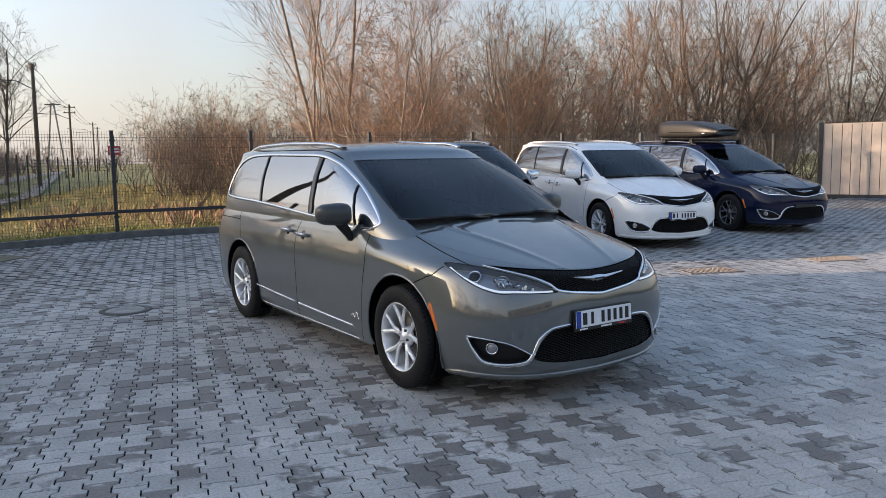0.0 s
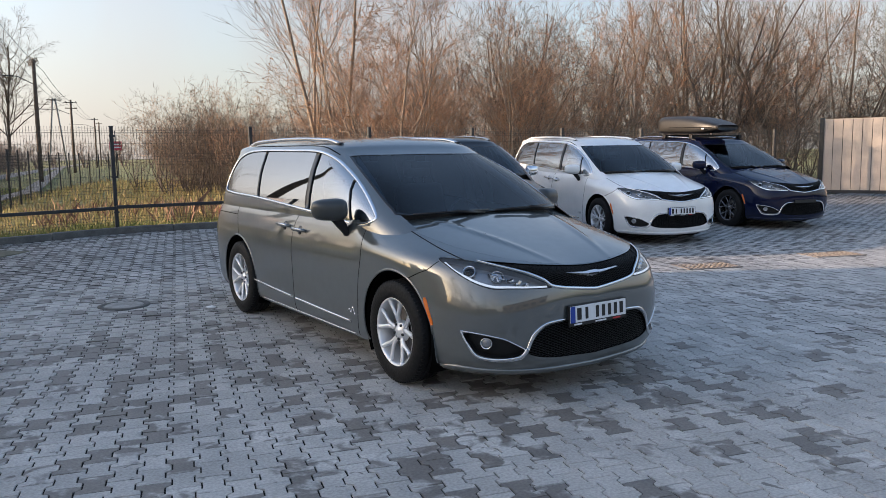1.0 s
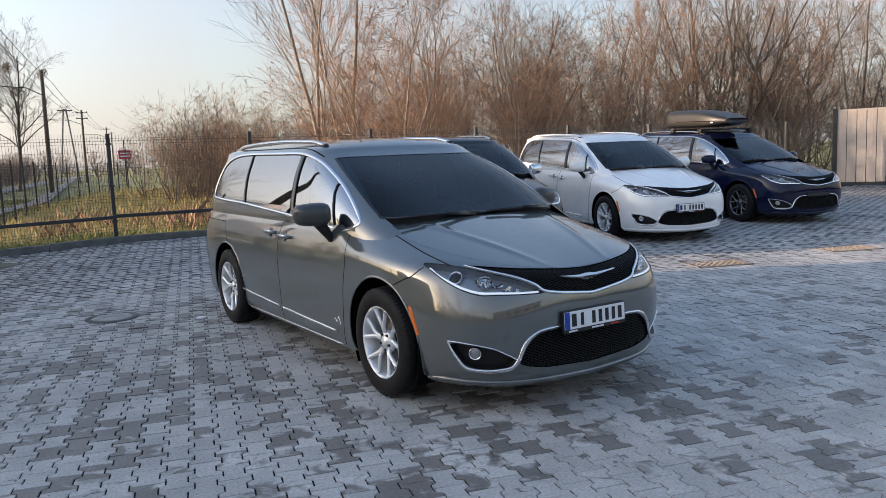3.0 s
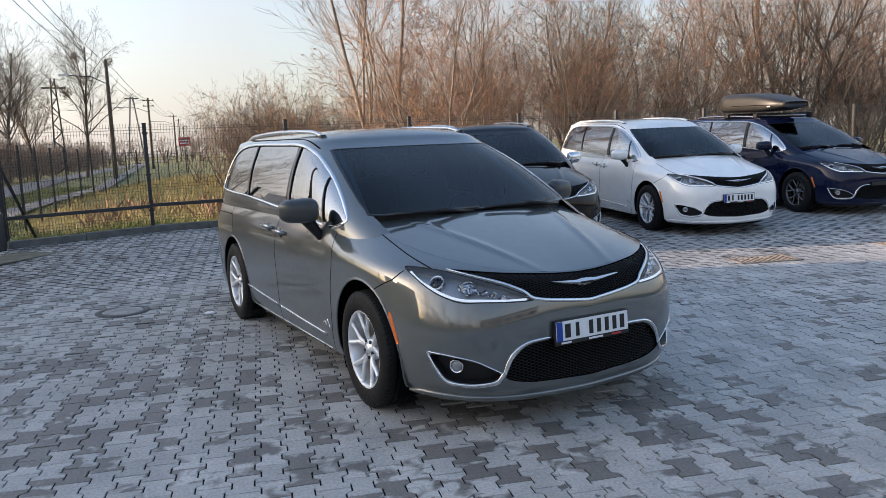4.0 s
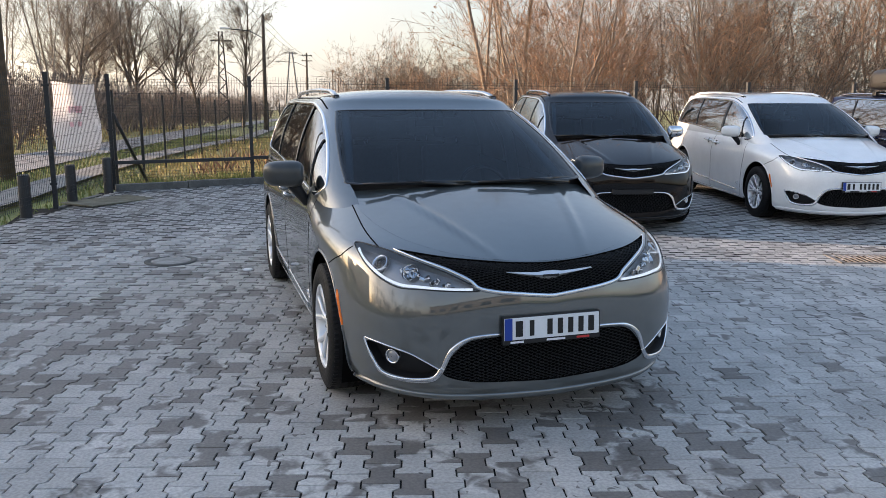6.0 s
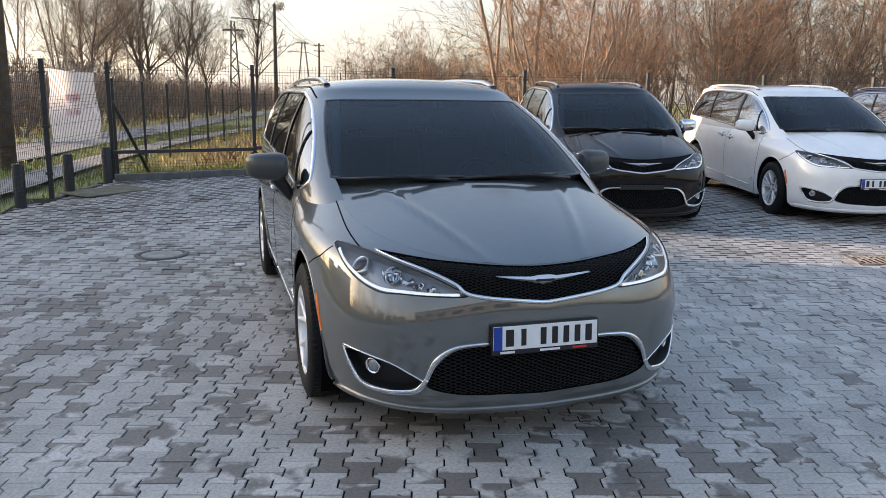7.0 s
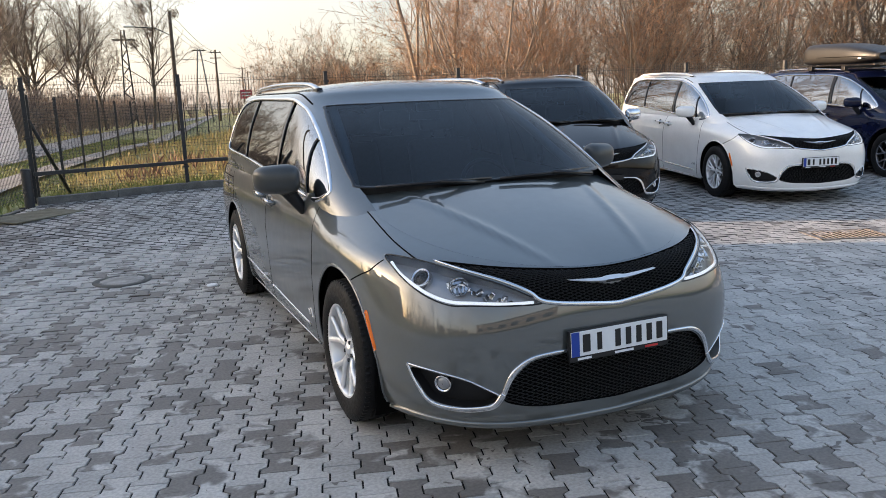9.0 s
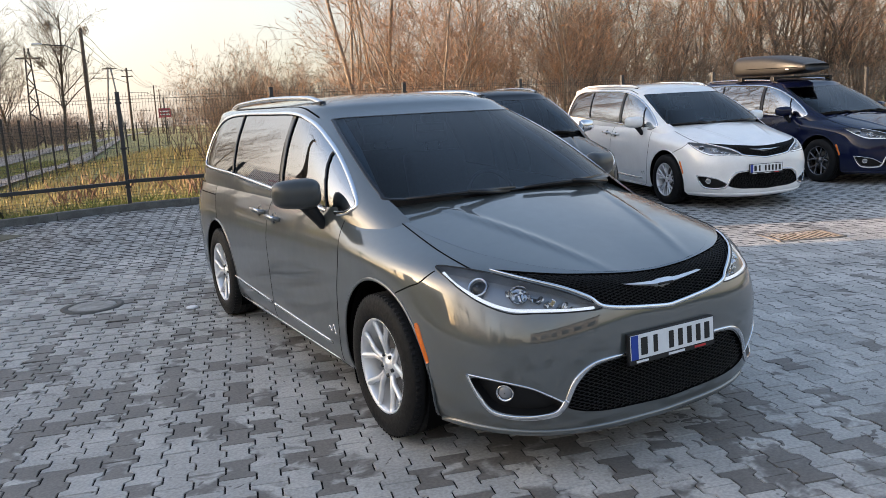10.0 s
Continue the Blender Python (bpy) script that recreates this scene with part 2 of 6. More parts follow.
RENDER_WALL = material("wall_plaster", (0.17, 0.165, 0.16), 0.85, vary=0.08, scale=1.5)
# Wall of the added halls, pale to brighten what the grey flank mirrors
PALE_WALL = material("added_hall_wall", (0.60, 0.57, 0.52), 0.85, vary=0.08, scale=1.5)
PANE = material("window_pane", (0.02, 0.025, 0.03), 0.05, coat=0.5)
MAT_RUG = material("worn_mat", (0.15, 0.14, 0.10), 0.95, vary=0.3, scale=6)
BOX_SHELL = material("roof_box_shell", (0.020, 0.019, 0.018), 0.42, vary=0.1, scale=9)
SIGN_RED = material("sign_red", (0.45, 0.04, 0.07), 0.5)


# ---- mesh helpers ----
def shape(name, verts, faces, mat, smooth=True, normals=None):
    me = bpy.data.meshes.new(name)
    me.from_pydata([tuple(v) for v in verts], [], [tuple(f) for f in faces])
    me.polygons.foreach_set("use_smooth", [smooth] * len(me.polygons))
    if normals is not None:
        me.normals_split_custom_set_from_vertices([tuple(n) for n in normals])
    me.materials.append(mat)
    return me


def joined(*pieces):
    """Several (verts, faces) as one."""
    V, F, n = [], [], 0
    for v, f in pieces:
        V.extend(tuple(p) for p in v)
        F.extend(tuple(i + n for i in q) for q in f)
        n += len(v)
    return V, F


def part(name, me, parent, label="", at=None):
    ob = new(name, me)
    ob.parent = parent
    if at is not None:
        ob.matrix_basis = at
    if label:
        tagged(ob, label)
    return ob


def block(lo, hi, bev=0.0):
    """A box, its edges chamfered where bev is given."""
    if bev <= 0:
        v = [(x, y, z) for z in (lo[2], hi[2]) for y in (lo[1], hi[1]) for x in (lo[0], hi[0])]
        return v, [(0, 2, 3, 1), (4, 5, 7, 6), (0, 1, 5, 4), (2, 6, 7, 3), (0, 4, 6, 2), (1, 3, 7, 5)]
    bm = bmesh.new()
    bmesh.ops.create_cube(bm, size=1)
    for p in bm.verts:
        p.co = Vector([lo[i] + (hi[i] - lo[i]) * (p.co[i] + 0.5) for i in range(3)])
    bmesh.ops.bevel(bm, geom=bm.edges[:], offset=bev, segments=2, affect="EDGES", profile=0.6)
    bm.verts.index_update()
    out = [tuple(p.co) for p in bm.verts], [tuple(q.index for q in f.verts) for f in bm.faces]
    bm.free()
    return out


def moved(piece, m):
    return [tuple(m @ Vector(p)) for p in piece[0]], piece[1]


def tube(points, radii, sides=6, caps=True):
    """A round bar along points."""
    P = np.asarray(points, float)
    R = np.broadcast_to(np.asarray(radii, float), len(P))
    T = np.gradient(P, axis=0)
    T /= np.linalg.norm(T, axis=1, keepdims=True) + 1e-12
    ref = np.array([0.0, 0, 1]) if abs(T[:, 2]).max() < 0.9 else np.array([0.83, 0.55, 0.1])
    A = np.cross(T, ref)
    A /= np.linalg.norm(A, axis=1, keepdims=True) + 1e-12
    B = np.cross(T, A)
    a = np.arange(sides) * 2 * math.pi / sides
    V = (P[:, None] + R[:, None, None] * (np.cos(a)[None, :, None] * A[:, None] + np.sin(a)[None, :, None] * B[:, None])).reshape(-1, 3)
    F = [(i * sides + j, i * sides + (j + 1) % sides, (i + 1) * sides + (j + 1) % sides, (i + 1) * sides + j) for i in range(len(P) - 1) for j in range(sides)]
    if caps:
        F += [tuple(range(sides))[::-1], tuple(range((len(P) - 1) * sides, len(P) * sides))]
    return V.tolist(), F


def ribbon(points, normals, w, h, closed=False, lift=0.0, sides=8):
    """A moulding of elliptic section w by h along points on a surface."""
    P, N = np.asarray(points, float), np.asarray(normals, float)
    T = (np.roll(P, -1, 0) - np.roll(P, 1, 0)) if closed else np.gradient(P, axis=0)
    T /= np.linalg.norm(T, axis=1, keepdims=True) + 1e-12
    S = np.cross(T, N)
    S /= np.linalg.norm(S, axis=1, keepdims=True) + 1e-12
    w = np.broadcast_to(np.asarray(w, float), len(P))[:, None, None]
    a = np.arange(sides) * 2 * math.pi / sides
    V = (P[:, None] + N[:, None] * lift + 0.5 * w * np.cos(a)[None, :, None] * S[:, None] + 0.5 * h * np.sin(a)[None, :, None] * N[:, None]).reshape(-1, 3)
    n, k = len(P), sides
    F = [(i * k + j, i * k + (j + 1) % k, ((i + 1) % n) * k + (j + 1) % k, ((i + 1) % n) * k + j) for i in range(n if closed else n - 1) for j in range(k)]
    if not closed:
        F += [tuple(range(k)), tuple(range((n - 1) * k, n * k))[::-1]]
    return V.tolist(), F


def lathe(profile, n, axis="x"):
    """A turned body: profile of (along the axis, radius)."""
    V, F, k = [], [], len(profile)
    for i in range(n):
        a = 2 * math.pi * i / n
        V += [(p, r * math.cos(a), r * math.sin(a)) if axis == "x" else (r * math.cos(a), r * math.sin(a), p) for p, r in profile]
    for i in range(n):
        for j in range(k - 1):
            F.append((i * k + j, i * k + j + 1, ((i + 1) % n) * k + j + 1, ((i + 1) % n) * k + j))
    return V, F


def spline(points, n, closed=False):
    """n points of a Catmull-Rom curve through points."""
    P = np.asarray(points, float)
    m = len(P)
    t = np.linspace(0, m if closed else m - 1, n, endpoint=not closed)
    i = np.minimum(t.astype(int), m - 1 if closed else m - 2)
    f = (t - i)[:, None]
    g = (lambda k: P[(i + k) % m]) if closed else (lambda k: P[np.clip(i + k, 0, m - 1)])
    a, b, c, d = g(-1), g(0), g(1), g(2)
    return 0.5 * (2 * b + (c - a) * f + (2 * a - 5 * b + 4 * c - d) * f ** 2 + (3 * b - a - 3 * c + d) * f ** 3)


# ---- the minivan's two lofted sheets: lower body and cabin ----
# W, yf, pf, zc, zs, k, ycf, yr, pr, ycr
BODY = [
    (0.935, -0.915, 3.2, 0.156, 0.202, 1.0, 0.35, 4.00, 4.0, 3.30),
    (0.972, -0.985, 3.6, 0.240, 0.295, 1.0, 0.35, 4.10, 4.4, 3.30),
    (0.990, -0.998, 3.8, 0.392, 0.465, 1.0, 0.35, 4.14, 4.4, 3.30),
    (1.000, -1.008, 3.7, 0.560, 0.660, 1.0, 0.35, 4.15, 4.4, 3.30),
    (1.000, -1.004, 3.3, 0.690, 0.840, 1.0, 0.35, 4.13, 4.4, 3.30),
    (0.979, -0.970, 2.8, 0.800, 1.000, 1.0, 0.35, 4.08, 4.4, 3.30),
    (0.950, -0.905, 2.8, 0.875, 1.095, 1.9, 0.35, 4.03, 4.4, 3.30),
]
GREEN = [
    (0.951, -0.260, 4.0, 0.990, 1.055, 1.0, 1.05, 4.01, 4.4, 3.20),
    (0.945, 0.120, 4.0, 1.165, 1.175, 1.0, 1.05, 4.00, 4.4, 3.20),
    (0.905, 0.460, 4.5, 1.325, 1.335, 1.0, 1.35, 3.95, 4.4, 3.20),
    (0.845, 0.815, 5.0, 1.485, 1.490, 1.0, 1.65, 3.89, 4.4, 3.20),
    (0.775, 1.170, 5.0, 1.635, 1.625, 1.0, 1.90, 3.86, 4.4, 3.20),
    (0.720, 1.290, 4.5, 1.695, 1.690, 1.0, 1.95, 3.92, 4.4, 3.15),
    (0.560, 1.480, 3.2, 1.745, 1.735, 1.0, 2.05, 3.85, 3.0, 3.00),
    (0.280, 1.800, 2.6, 1.768, 1.764, 1.0, 2.20, 3.50, 2.6, 2.80),
    (0.010, 2.250, 2.0, 1.776, 1.776, 1.0, 2.40, 2.80, 2.0, 2.60),
]


def polar(phi, p):
    s, c = np.sin(phi), np.cos(phi)
    r = (np.abs(s) ** p + np.abs(c) ** p) ** (-1 / p)
    return r * s, r * c


def row(spec, u, hood=False):
    W, yf, pf, zc, zs, k, ycf, yr, pr, ycr = spec
    a, b = polar(np.clip(u, 0, 1) * math.pi / 2, pf)
    c, d = polar(np.clip(3 - u, 0, 1) * math.pi / 2, pr)
    w = W
    if hood:
        t = np.clip((u - 0.97) / 0.13, 0, 1)
        w = 0.785 + (W - 0.785) * t * t * (3 - 2 * t)
    x = np.where(u < 1, w * a, np.where(u < 2, w, W * c))
    y = np.where(u < 1, ycf - (ycf - yf) * b, np.where(u < 2, ycf + (ycr - ycf) * (u - 1), ycr + (yr - ycr) * d))
    z = zc + (zs - zc) * np.clip(u / 1.1, 0, 1) ** k
    if hood:
        z = zc + (1.146 - zc) * np.clip(u, 0, 1) ** k - (1.146 - zs) * np.clip((u - 1) / 0.2, 0, 1)
    return np.stack([x, y, z], -1)


def weights(n, v):
    """Natural cubic spline through n rows: the weight of each row at v in 0..1."""
    A, B = np.zeros((n, n)), np.zeros((n, n))
    A[0, 0] = A[-1, -1] = 1
    for i in range(1, n - 1):
        A[i, i - 1:i + 2] = 1, 4, 1
        B[i, i - 1:i + 2] = 6, -12, 6
    M = np.linalg.solve(A, B)
    q = np.clip(np.asarray(v, float) * (n - 1), 0, n - 1)
    i = np.minimum(q.astype(int), n - 2)
    t = (q - i)[..., None]
    I = np.eye(n)
    return I[i] * (1 - t) + I[i + 1] * t + (((1 - t) ** 3 - (1 - t)) * M[i] + (t ** 3 - t) * M[i + 1]) / 6


def sheet(rows, u, v):
    """Points of a lofted sheet; u < 0 is the other side."""
    u, v = np.asarray(u, float), np.asarray(v, float)
    hood = rows is BODY
    pts = np.stack([row(r, np.abs(u), hood and i == len(rows) - 1) for i, r in enumerate(rows)], -2)
    p = (weights(len(rows), v)[..., None] * pts).sum(-2)
    p[..., 0] *= np.where(u < 0, -1, 1)
    return p


def sheet_normal(rows, u, v):
    e = 2e-3
    du = sheet(rows, u + e, v) - sheet(rows, u - e, v)
    v0, v1 = np.clip(v - e, 0, 1), np.clip(v + e, 0, 1)
    dv = sheet(rows, u, v1) - sheet(rows, u, v0)
    n = np.cross(du, dv)
    return n / (np.linalg.norm(n, axis=-1, keepdims=True) + 1e-12)


def within(pts, poly):
    x, y = pts[:, 0], pts[:, 1]
    inside = np.zeros(len(pts), bool)
    for (x0, y0), (x1, y1) in zip(poly, np.roll(poly, -1, 0)):
        if y0 != y1:
            inside ^= ((y0 > y) != (y1 > y)) & (x < (x1 - x0) * (y - y0) / (y1 - y0) + x0)
    return inside


def near_edge(pts, poly, d):
    hit = np.zeros(len(pts), bool)
    k = np.array([1.4, 1.0])
    for a, b in zip(poly * k, np.roll(poly, -1, 0) * k):
        q = pts * k
        t = np.clip(((q - a) @ (b - a)) / ((b - a) @ (b - a) + 1e-12), 0, 1)[:, None]
        hit |= np.linalg.norm(q - a - t * (b - a), axis=1) < d
    return hit


def cut_sheet(rows, grid_u, grid_v, holes, keep_inside=None, sink=0.0):
    """The sheet as a mesh with exact holes; keep_inside: only what lies in that outline."""
    from mathutils.geometry import delaunay_2d_cdt
    pts = np.array([(a, b) for a in grid_u for b in grid_v])
    outlines = list(holes) + ([keep_inside] if keep_inside is not None else [])
    for o in outlines:
        pts = pts[~near_edge(pts, o, 0.008)]
    if keep_inside is not None:
        pts = pts[within(pts, keep_inside)]
    edges, n = [], len(pts)
    for o in outlines:
        edges += [(n + i, n + (i + 1) % len(o)) for i in range(len(o))]
        pts = np.vstack([pts, o])
        n += len(o)
    co, _, fs = delaunay_2d_cdt([Vector((a * 1.4, b)) for a, b in pts], edges, [], 0, 1e-6)[:3]
    q = np.array([(c.x / 1.4, c.y) for c in co])
    mid = np.array([q[list(f)].mean(0) for f in fs])
    good = (mid[:, 1] > 0) & (mid[:, 1] < 1)
    for o in holes:
        good &= ~within(mid, o)
    if keep_inside is not None:
        good &= within(mid, keep_inside)
    fs = [f for f, g in zip(fs, good) if g]
    used = sorted({i for f in fs for i in f})
    slot = {i: k for k, i in enumerate(used)}
    q = q[used]
    v = np.clip(q[:, 1], 0, 1)
    N = sheet_normal(rows, q[:, 0], np.clip(v, 0.003, 0.997))
    P = sheet(rows, q[:, 0], v)
    out = np.sign((N * (P - np.array([0, 1.6, 0.7]))).sum(1).mean()) or 1
    N = N * out
    fs = [tuple(slot[i] for i in f) for f in fs]
    a, b, c = (P[[f[k] for f in fs]] for k in range(3))
    flip = (np.cross(b - a, c - a) * N[[f[0] for f in fs]]).sum(1) < 0
    fs = [f[::-1] if s else f for f, s in zip(fs, flip)]
    return P - N * sink, fs, N


def on_sheet(rows, path, n, closed=False):
    c = spline(path, n, closed)
    v = np.clip(c[:, 1], 0.002, 0.998)
    P, N = sheet(rows, c[:, 0], v), sheet_normal(rows, c[:, 0], v)
    out = np.where((N * (P - np.array([0, 1.6, 0.7]))).sum(1) < 0, -1, 1)[:, None]
    return P, N * out


def mirrored(o):
    return np.asarray(o, float)[::-1] * np.array([-1, 1])


def side_uv(y, z):
    """Where a point of the body's flank lies on its sheet."""
    u, v = 1 + (y - 0.35) / 2.95 if y > 0.35 else 0.9 + 0.4 * y, (z - 0.2) / 1.0
    for _ in range(12):
        p, e = sheet(BODY, np.array(u), np.array(v)), 1e-4
        a, b = sheet(BODY, np.array(u + e), np.array(v)), sheet(BODY, np.array(u), np.array(min(1, v + e)))
        J = np.array([[(a - p)[1], (b - p)[1]], [(a - p)[2], (b - p)[2]]]) / e
        d = np.linalg.lstsq(J, np.array([y - p[1], z - p[2]]), rcond=None)[0]
        u, v = u + float(np.clip(d[0], -0.2, 0.2)), float(np.clip(v + d[1], 0.001, 0.99))
    return u, v


HEAD = spline([(0.635, 0.863), (0.53, 0.885), (0.445, 0.862), (0.34, 0.812), (0.265, 0.752), (0.232, 0.713), (0.31, 0.698), (0.395, 0.690),
               (0.45, 0.681), (0.50, 0.703), (0.545, 0.744), (0.595, 0.806)], 60, True)
half_grille = [(0.0, 0.700), (0.125, 0.705), (0.19, 0.712), (0.235, 0.728), (0.265, 0.775), (0.34, 0.835), (0.445, 0.882), (0.515, 0.905),
               (0.46, 0.925), (0.35, 0.950), (0.25, 0.975), (0.12, 0.982)]
GRILLE = spline(half_grille + [(0.0, 0.983)] + [(-a, b) for a, b in half_grille[:0:-1]], 110, True)
half_low = [(0.0, 0.450), (0.14, 0.450), (0.21, 0.444), (0.265, 0.425), (0.305, 0.369), (0.338, 0.281), (0.315, 0.244), (0.24, 0.219), (0.12, 0.212)]
LOWER = spline(half_low + [(0.0, 0.207)] + [(-a, b) for a, b in half_low[:0:-1]], 90, True)
FOG = spline([(0.54, 0.375), (0.425, 0.352), (0.352, 0.288), (0.38, 0.243), (0.445, 0.230), (0.500, 0.246), (0.526, 0.305)], 44, True)
SIDE_GLASS = spline([(0.590, 0.140), (0.640, 0.090), (0.80, 0.050), (1.19, 0.095), (1.72, 0.150), (2.15, 0.170), (2.31, 0.195), (2.325, 0.31),
                     (2.28, 0.44), (2.08, 0.53), (1.775, 0.565), (1.2, 0.555), (0.785, 0.535), (0.605, 0.469), (0.553, 0.369), (0.553, 0.256)], 110, True)
WIND = spline([(-0.47, 0.130), (-0.25, 0.130), (0.0, 0.130), (0.25, 0.130), (0.47, 0.130), (0.492, 0.16), (0.492, 0.30), (0.488, 0.445), (0.465, 0.472),
               (0.25, 0.475), (0.0, 0.475), (-0.25, 0.475), (-0.465, 0.472), (-0.488, 0.445), (-0.492, 0.30), (-0.492, 0.16)], 100, True)
WIND_HOLE = np.array([(-0.468, -0.05), (0.468, -0.05), (0.474, 0.10), (0.482, 0.13)] + [tuple(p) for p in WIND[30:] if p[1] > 0.14] + [(-0.482, 0.13), (-0.474, 0.10)])
REAR = np.array([(2.52, 0.19), (3.05, 0.19), (3.05, 0.48), (2.52, 0.48)])
ARCH_R, HUB_Z, BASE = 0.448, 0.366, 3.09


def arch_outline(y0):
    a = np.linspace(-0.32, math.pi + 0.32, 34)
    o = [side_uv(y0 - ARCH_R * math.cos(k), HUB_Z + ARCH_R * math.sin(k)) for k in a]
    return np.array([(o[0][0], -0.1)] + o + [(o[-1][0], -0.1)])


ARCHES = [arch_outline(0.0), arch_outline(BASE)]
MESHES = {}


def mesh_once(key, mat, make):
    """The mesh made the first time; later ones share it, or copy it where the material differs."""
    if key not in MESHES:
        MESHES[key] = make()
    me = MESHES[key]
    if mat is not None and me.materials[0] is not mat:
        if (key, mat.name) not in MESHES:
            c = me.copy()
            c.materials[0] = mat
            MESHES[(key, mat.name)] = c
        me = MESHES[(key, mat.name)]
    return me


def grid_body():
    return np.concatenate([np.linspace(-3, -1, 70), np.linspace(-0.985, 0.985, 132), np.linspace(1, 3, 70)]), np.linspace(0, 1, 34)


def make_body():
    holes = [GRILLE, LOWER, HEAD, mirrored(HEAD), FOG, mirrored(FOG)] + ARCHES + [mirrored(a) for a in ARCHES]
    P, F, N = cut_sheet(BODY, *grid_body(), holes)
    return shape("body", P, F, GREY_PAINT, True, N)


def make_cabin():
    gu = np.concatenate([np.linspace(-3, -1, 60), np.linspace(-0.98, 0.98, 90), np.linspace(1, 3, 60)])
    P, F, N = cut_sheet(GREEN, gu, np.linspace(0, 1, 50), [WIND_HOLE, SIDE_GLASS, mirrored(SIDE_GLASS), REAR, mirrored(REAR)])
    return shape("cabin", P, F, GREY_PAINT, True, N)


def hood_point(a, b):
    """a across from -1 to 1, b from the leading edge (0) to the cowl (1): a Coons patch with a crown and two soft creases."""
    k = 0.56
    def edge(u):
        return sheet(BODY, np.asarray(u, float), np.ones_like(np.asarray(u, float)))
    front = edge(a * k)
    k1 = 0.975
    right, left = edge(k + (k1 - k) * b), edge(-(k + (k1 - k) * b))
    corner = edge(np.full_like(a, k1))
    back = np.stack([a * corner[..., 0], 0.155 + (corner[..., 1] - 0.155) * np.abs(a) ** 2.6, corner[..., 2] + (1.160 - corner[..., 2]) * (1 - np.abs(a) ** 2.2)], -1)
    f, r = b[..., None], ((a + 1) / 2)[..., None]
    c00, c10 = edge(np.full_like(a, -k)), edge(np.full_like(a, k))
    c01, c11 = edge(np.full_like(a, -k1)), corner
    p = (1 - f) * front + f * back + (1 - r) * left + r * right - ((1 - r) * (1 - f) * c00 + r * (1 - f) * c10 + (1 - r) * f * c01 + r * f * c11)
    crown = (1 - a * a) * 4 * b * (1 - b)
    p[..., 2] += 0.028 * crown
    ridge = np.exp(-((np.abs(p[..., 0]) - (0.24 + 0.34 * b)) / 0.026) ** 2) * np.sin(math.pi * np.clip(b * 0.9 + 0.05, 0, 1))
    p[..., 2] += 0.0115 * ridge
    return p


def make_hood():
    n, m = 60, 46
    A, B = np.meshgrid(np.linspace(-1, 1, n + 1), np.linspace(0, 1, m + 1), indexing="ij")
    P = hood_point(A, B)
    P[..., 2] += 0.0004
    F = [(i * (m + 1) + j, (i + 1) * (m + 1) + j, (i + 1) * (m + 1) + j + 1, i * (m + 1) + j + 1) for i in range(n) for j in range(m)]
    return shape("hood", P.reshape(-1, 3), F, GREY_PAINT)


def make_patch(name, rows, outline, mat, sink=0.0, du=0.03, dv=0.02):
    o = np.asarray(outline)
    gu = np.arange(o[:, 0].min(), o[:, 0].max(), du)
    gv = np.arange(o[:, 1].min(), o[:, 1].max(), dv)
    P, F, N = cut_sheet(rows, gu, gv, [], o, sink)
    return shape(name, P, F, mat, True, N)


def make_side_glass(side, k):
    """One of three panes of a flank, between the slanting pillars."""
    o = SIDE_GLASS if side > 0 else mirrored(SIDE_GLASS)
    gu = np.linspace(0.5, 2.4, 70) * side
    P, F, N = cut_sheet(GREEN, gu, np.linspace(0.02, 0.6, 34), [], o, 0.006)
    def slot(p):
        b = 1.50 + 0.10 * (p[2] - 1.16) / 0.47
        c = 2.66 + 0.15 * (p[2] - 1.2) / 0.43
        return 0 if p[1] < b else 1 if p[1] < c else 2
    F = [f for f in F if slot(np.mean([P[i] for i in f], 0)) == k]
    used = sorted({i for f in F for i in f})
    s = {i: j for j, i in enumerate(used)}
    return shape("side_window", P[used], [tuple(s[i] for i in f) for f in F], DOOR_GLASS, True, N[used])


def pillar_strip(side, y0, z0, y1, z1, w):
    pts, nrm = [], []
    for f in np.linspace(0, 1, 14):
        y, z = y0 + (y1 - y0) * f, z0 + (z1 - z0) * f
        u = np.linspace(0.5, 2.4, 400)
        v = np.full_like(u, 0.0)
        vs = np.interp(z, [1.08, 1.175, 1.335, 1.49, 1.625, 1.69], [0.0, 0.125, 0.25, 0.375, 0.5, 0.625])
        P = sheet(GREEN, u, v + vs)
        i = int(np.abs(P[:, 1] - y).argmin())
        pts.append(P[i] * [side, 1, 1])
        nn = sheet_normal(GREEN, u[i:i + 1], np.array([vs]))[0]
        nn = nn * (1 if nn[0] > 0 else -1)
        nrm.append(nn * [side, 1, 1])
    return ribbon(pts, nrm, w, 0.010, sides=6)


def lattice(rows, outline, sink, pitch, slope, bar):
    """Crossing slanted bars inside an outline on the front sheet, as one grille mesh."""
    o = np.asarray(outline)
    out = []
    for sgn in (1, -1):
        for c in np.arange(-1.2, 1.2, pitch):
            u = np.linspace(-0.56, 0.56, 240)
            v = 0.55 + sgn * slope * (u - c)
            q = np.stack([u, v], -1)
            ok = within(q, o)
            runs = np.flatnonzero(np.diff(np.concatenate([[0], ok.astype(int), [0]])))
            for s, e in zip(runs[::2], runs[1::2]):
                if e - s < 4:
                    continue
                k = q[s:e:3]
                if len(k) < 2:
                    continue
                P, N = sheet(rows, k[:, 0], k[:, 1]), sheet_normal(rows, k[:, 0], k[:, 1])
                N = N * np.where(N[:, 1:2] > 0, -1, 1)
                out.append(ribbon(P, N, bar, bar * 1.6, lift=-sink, sides=4))
    return joined(*out)


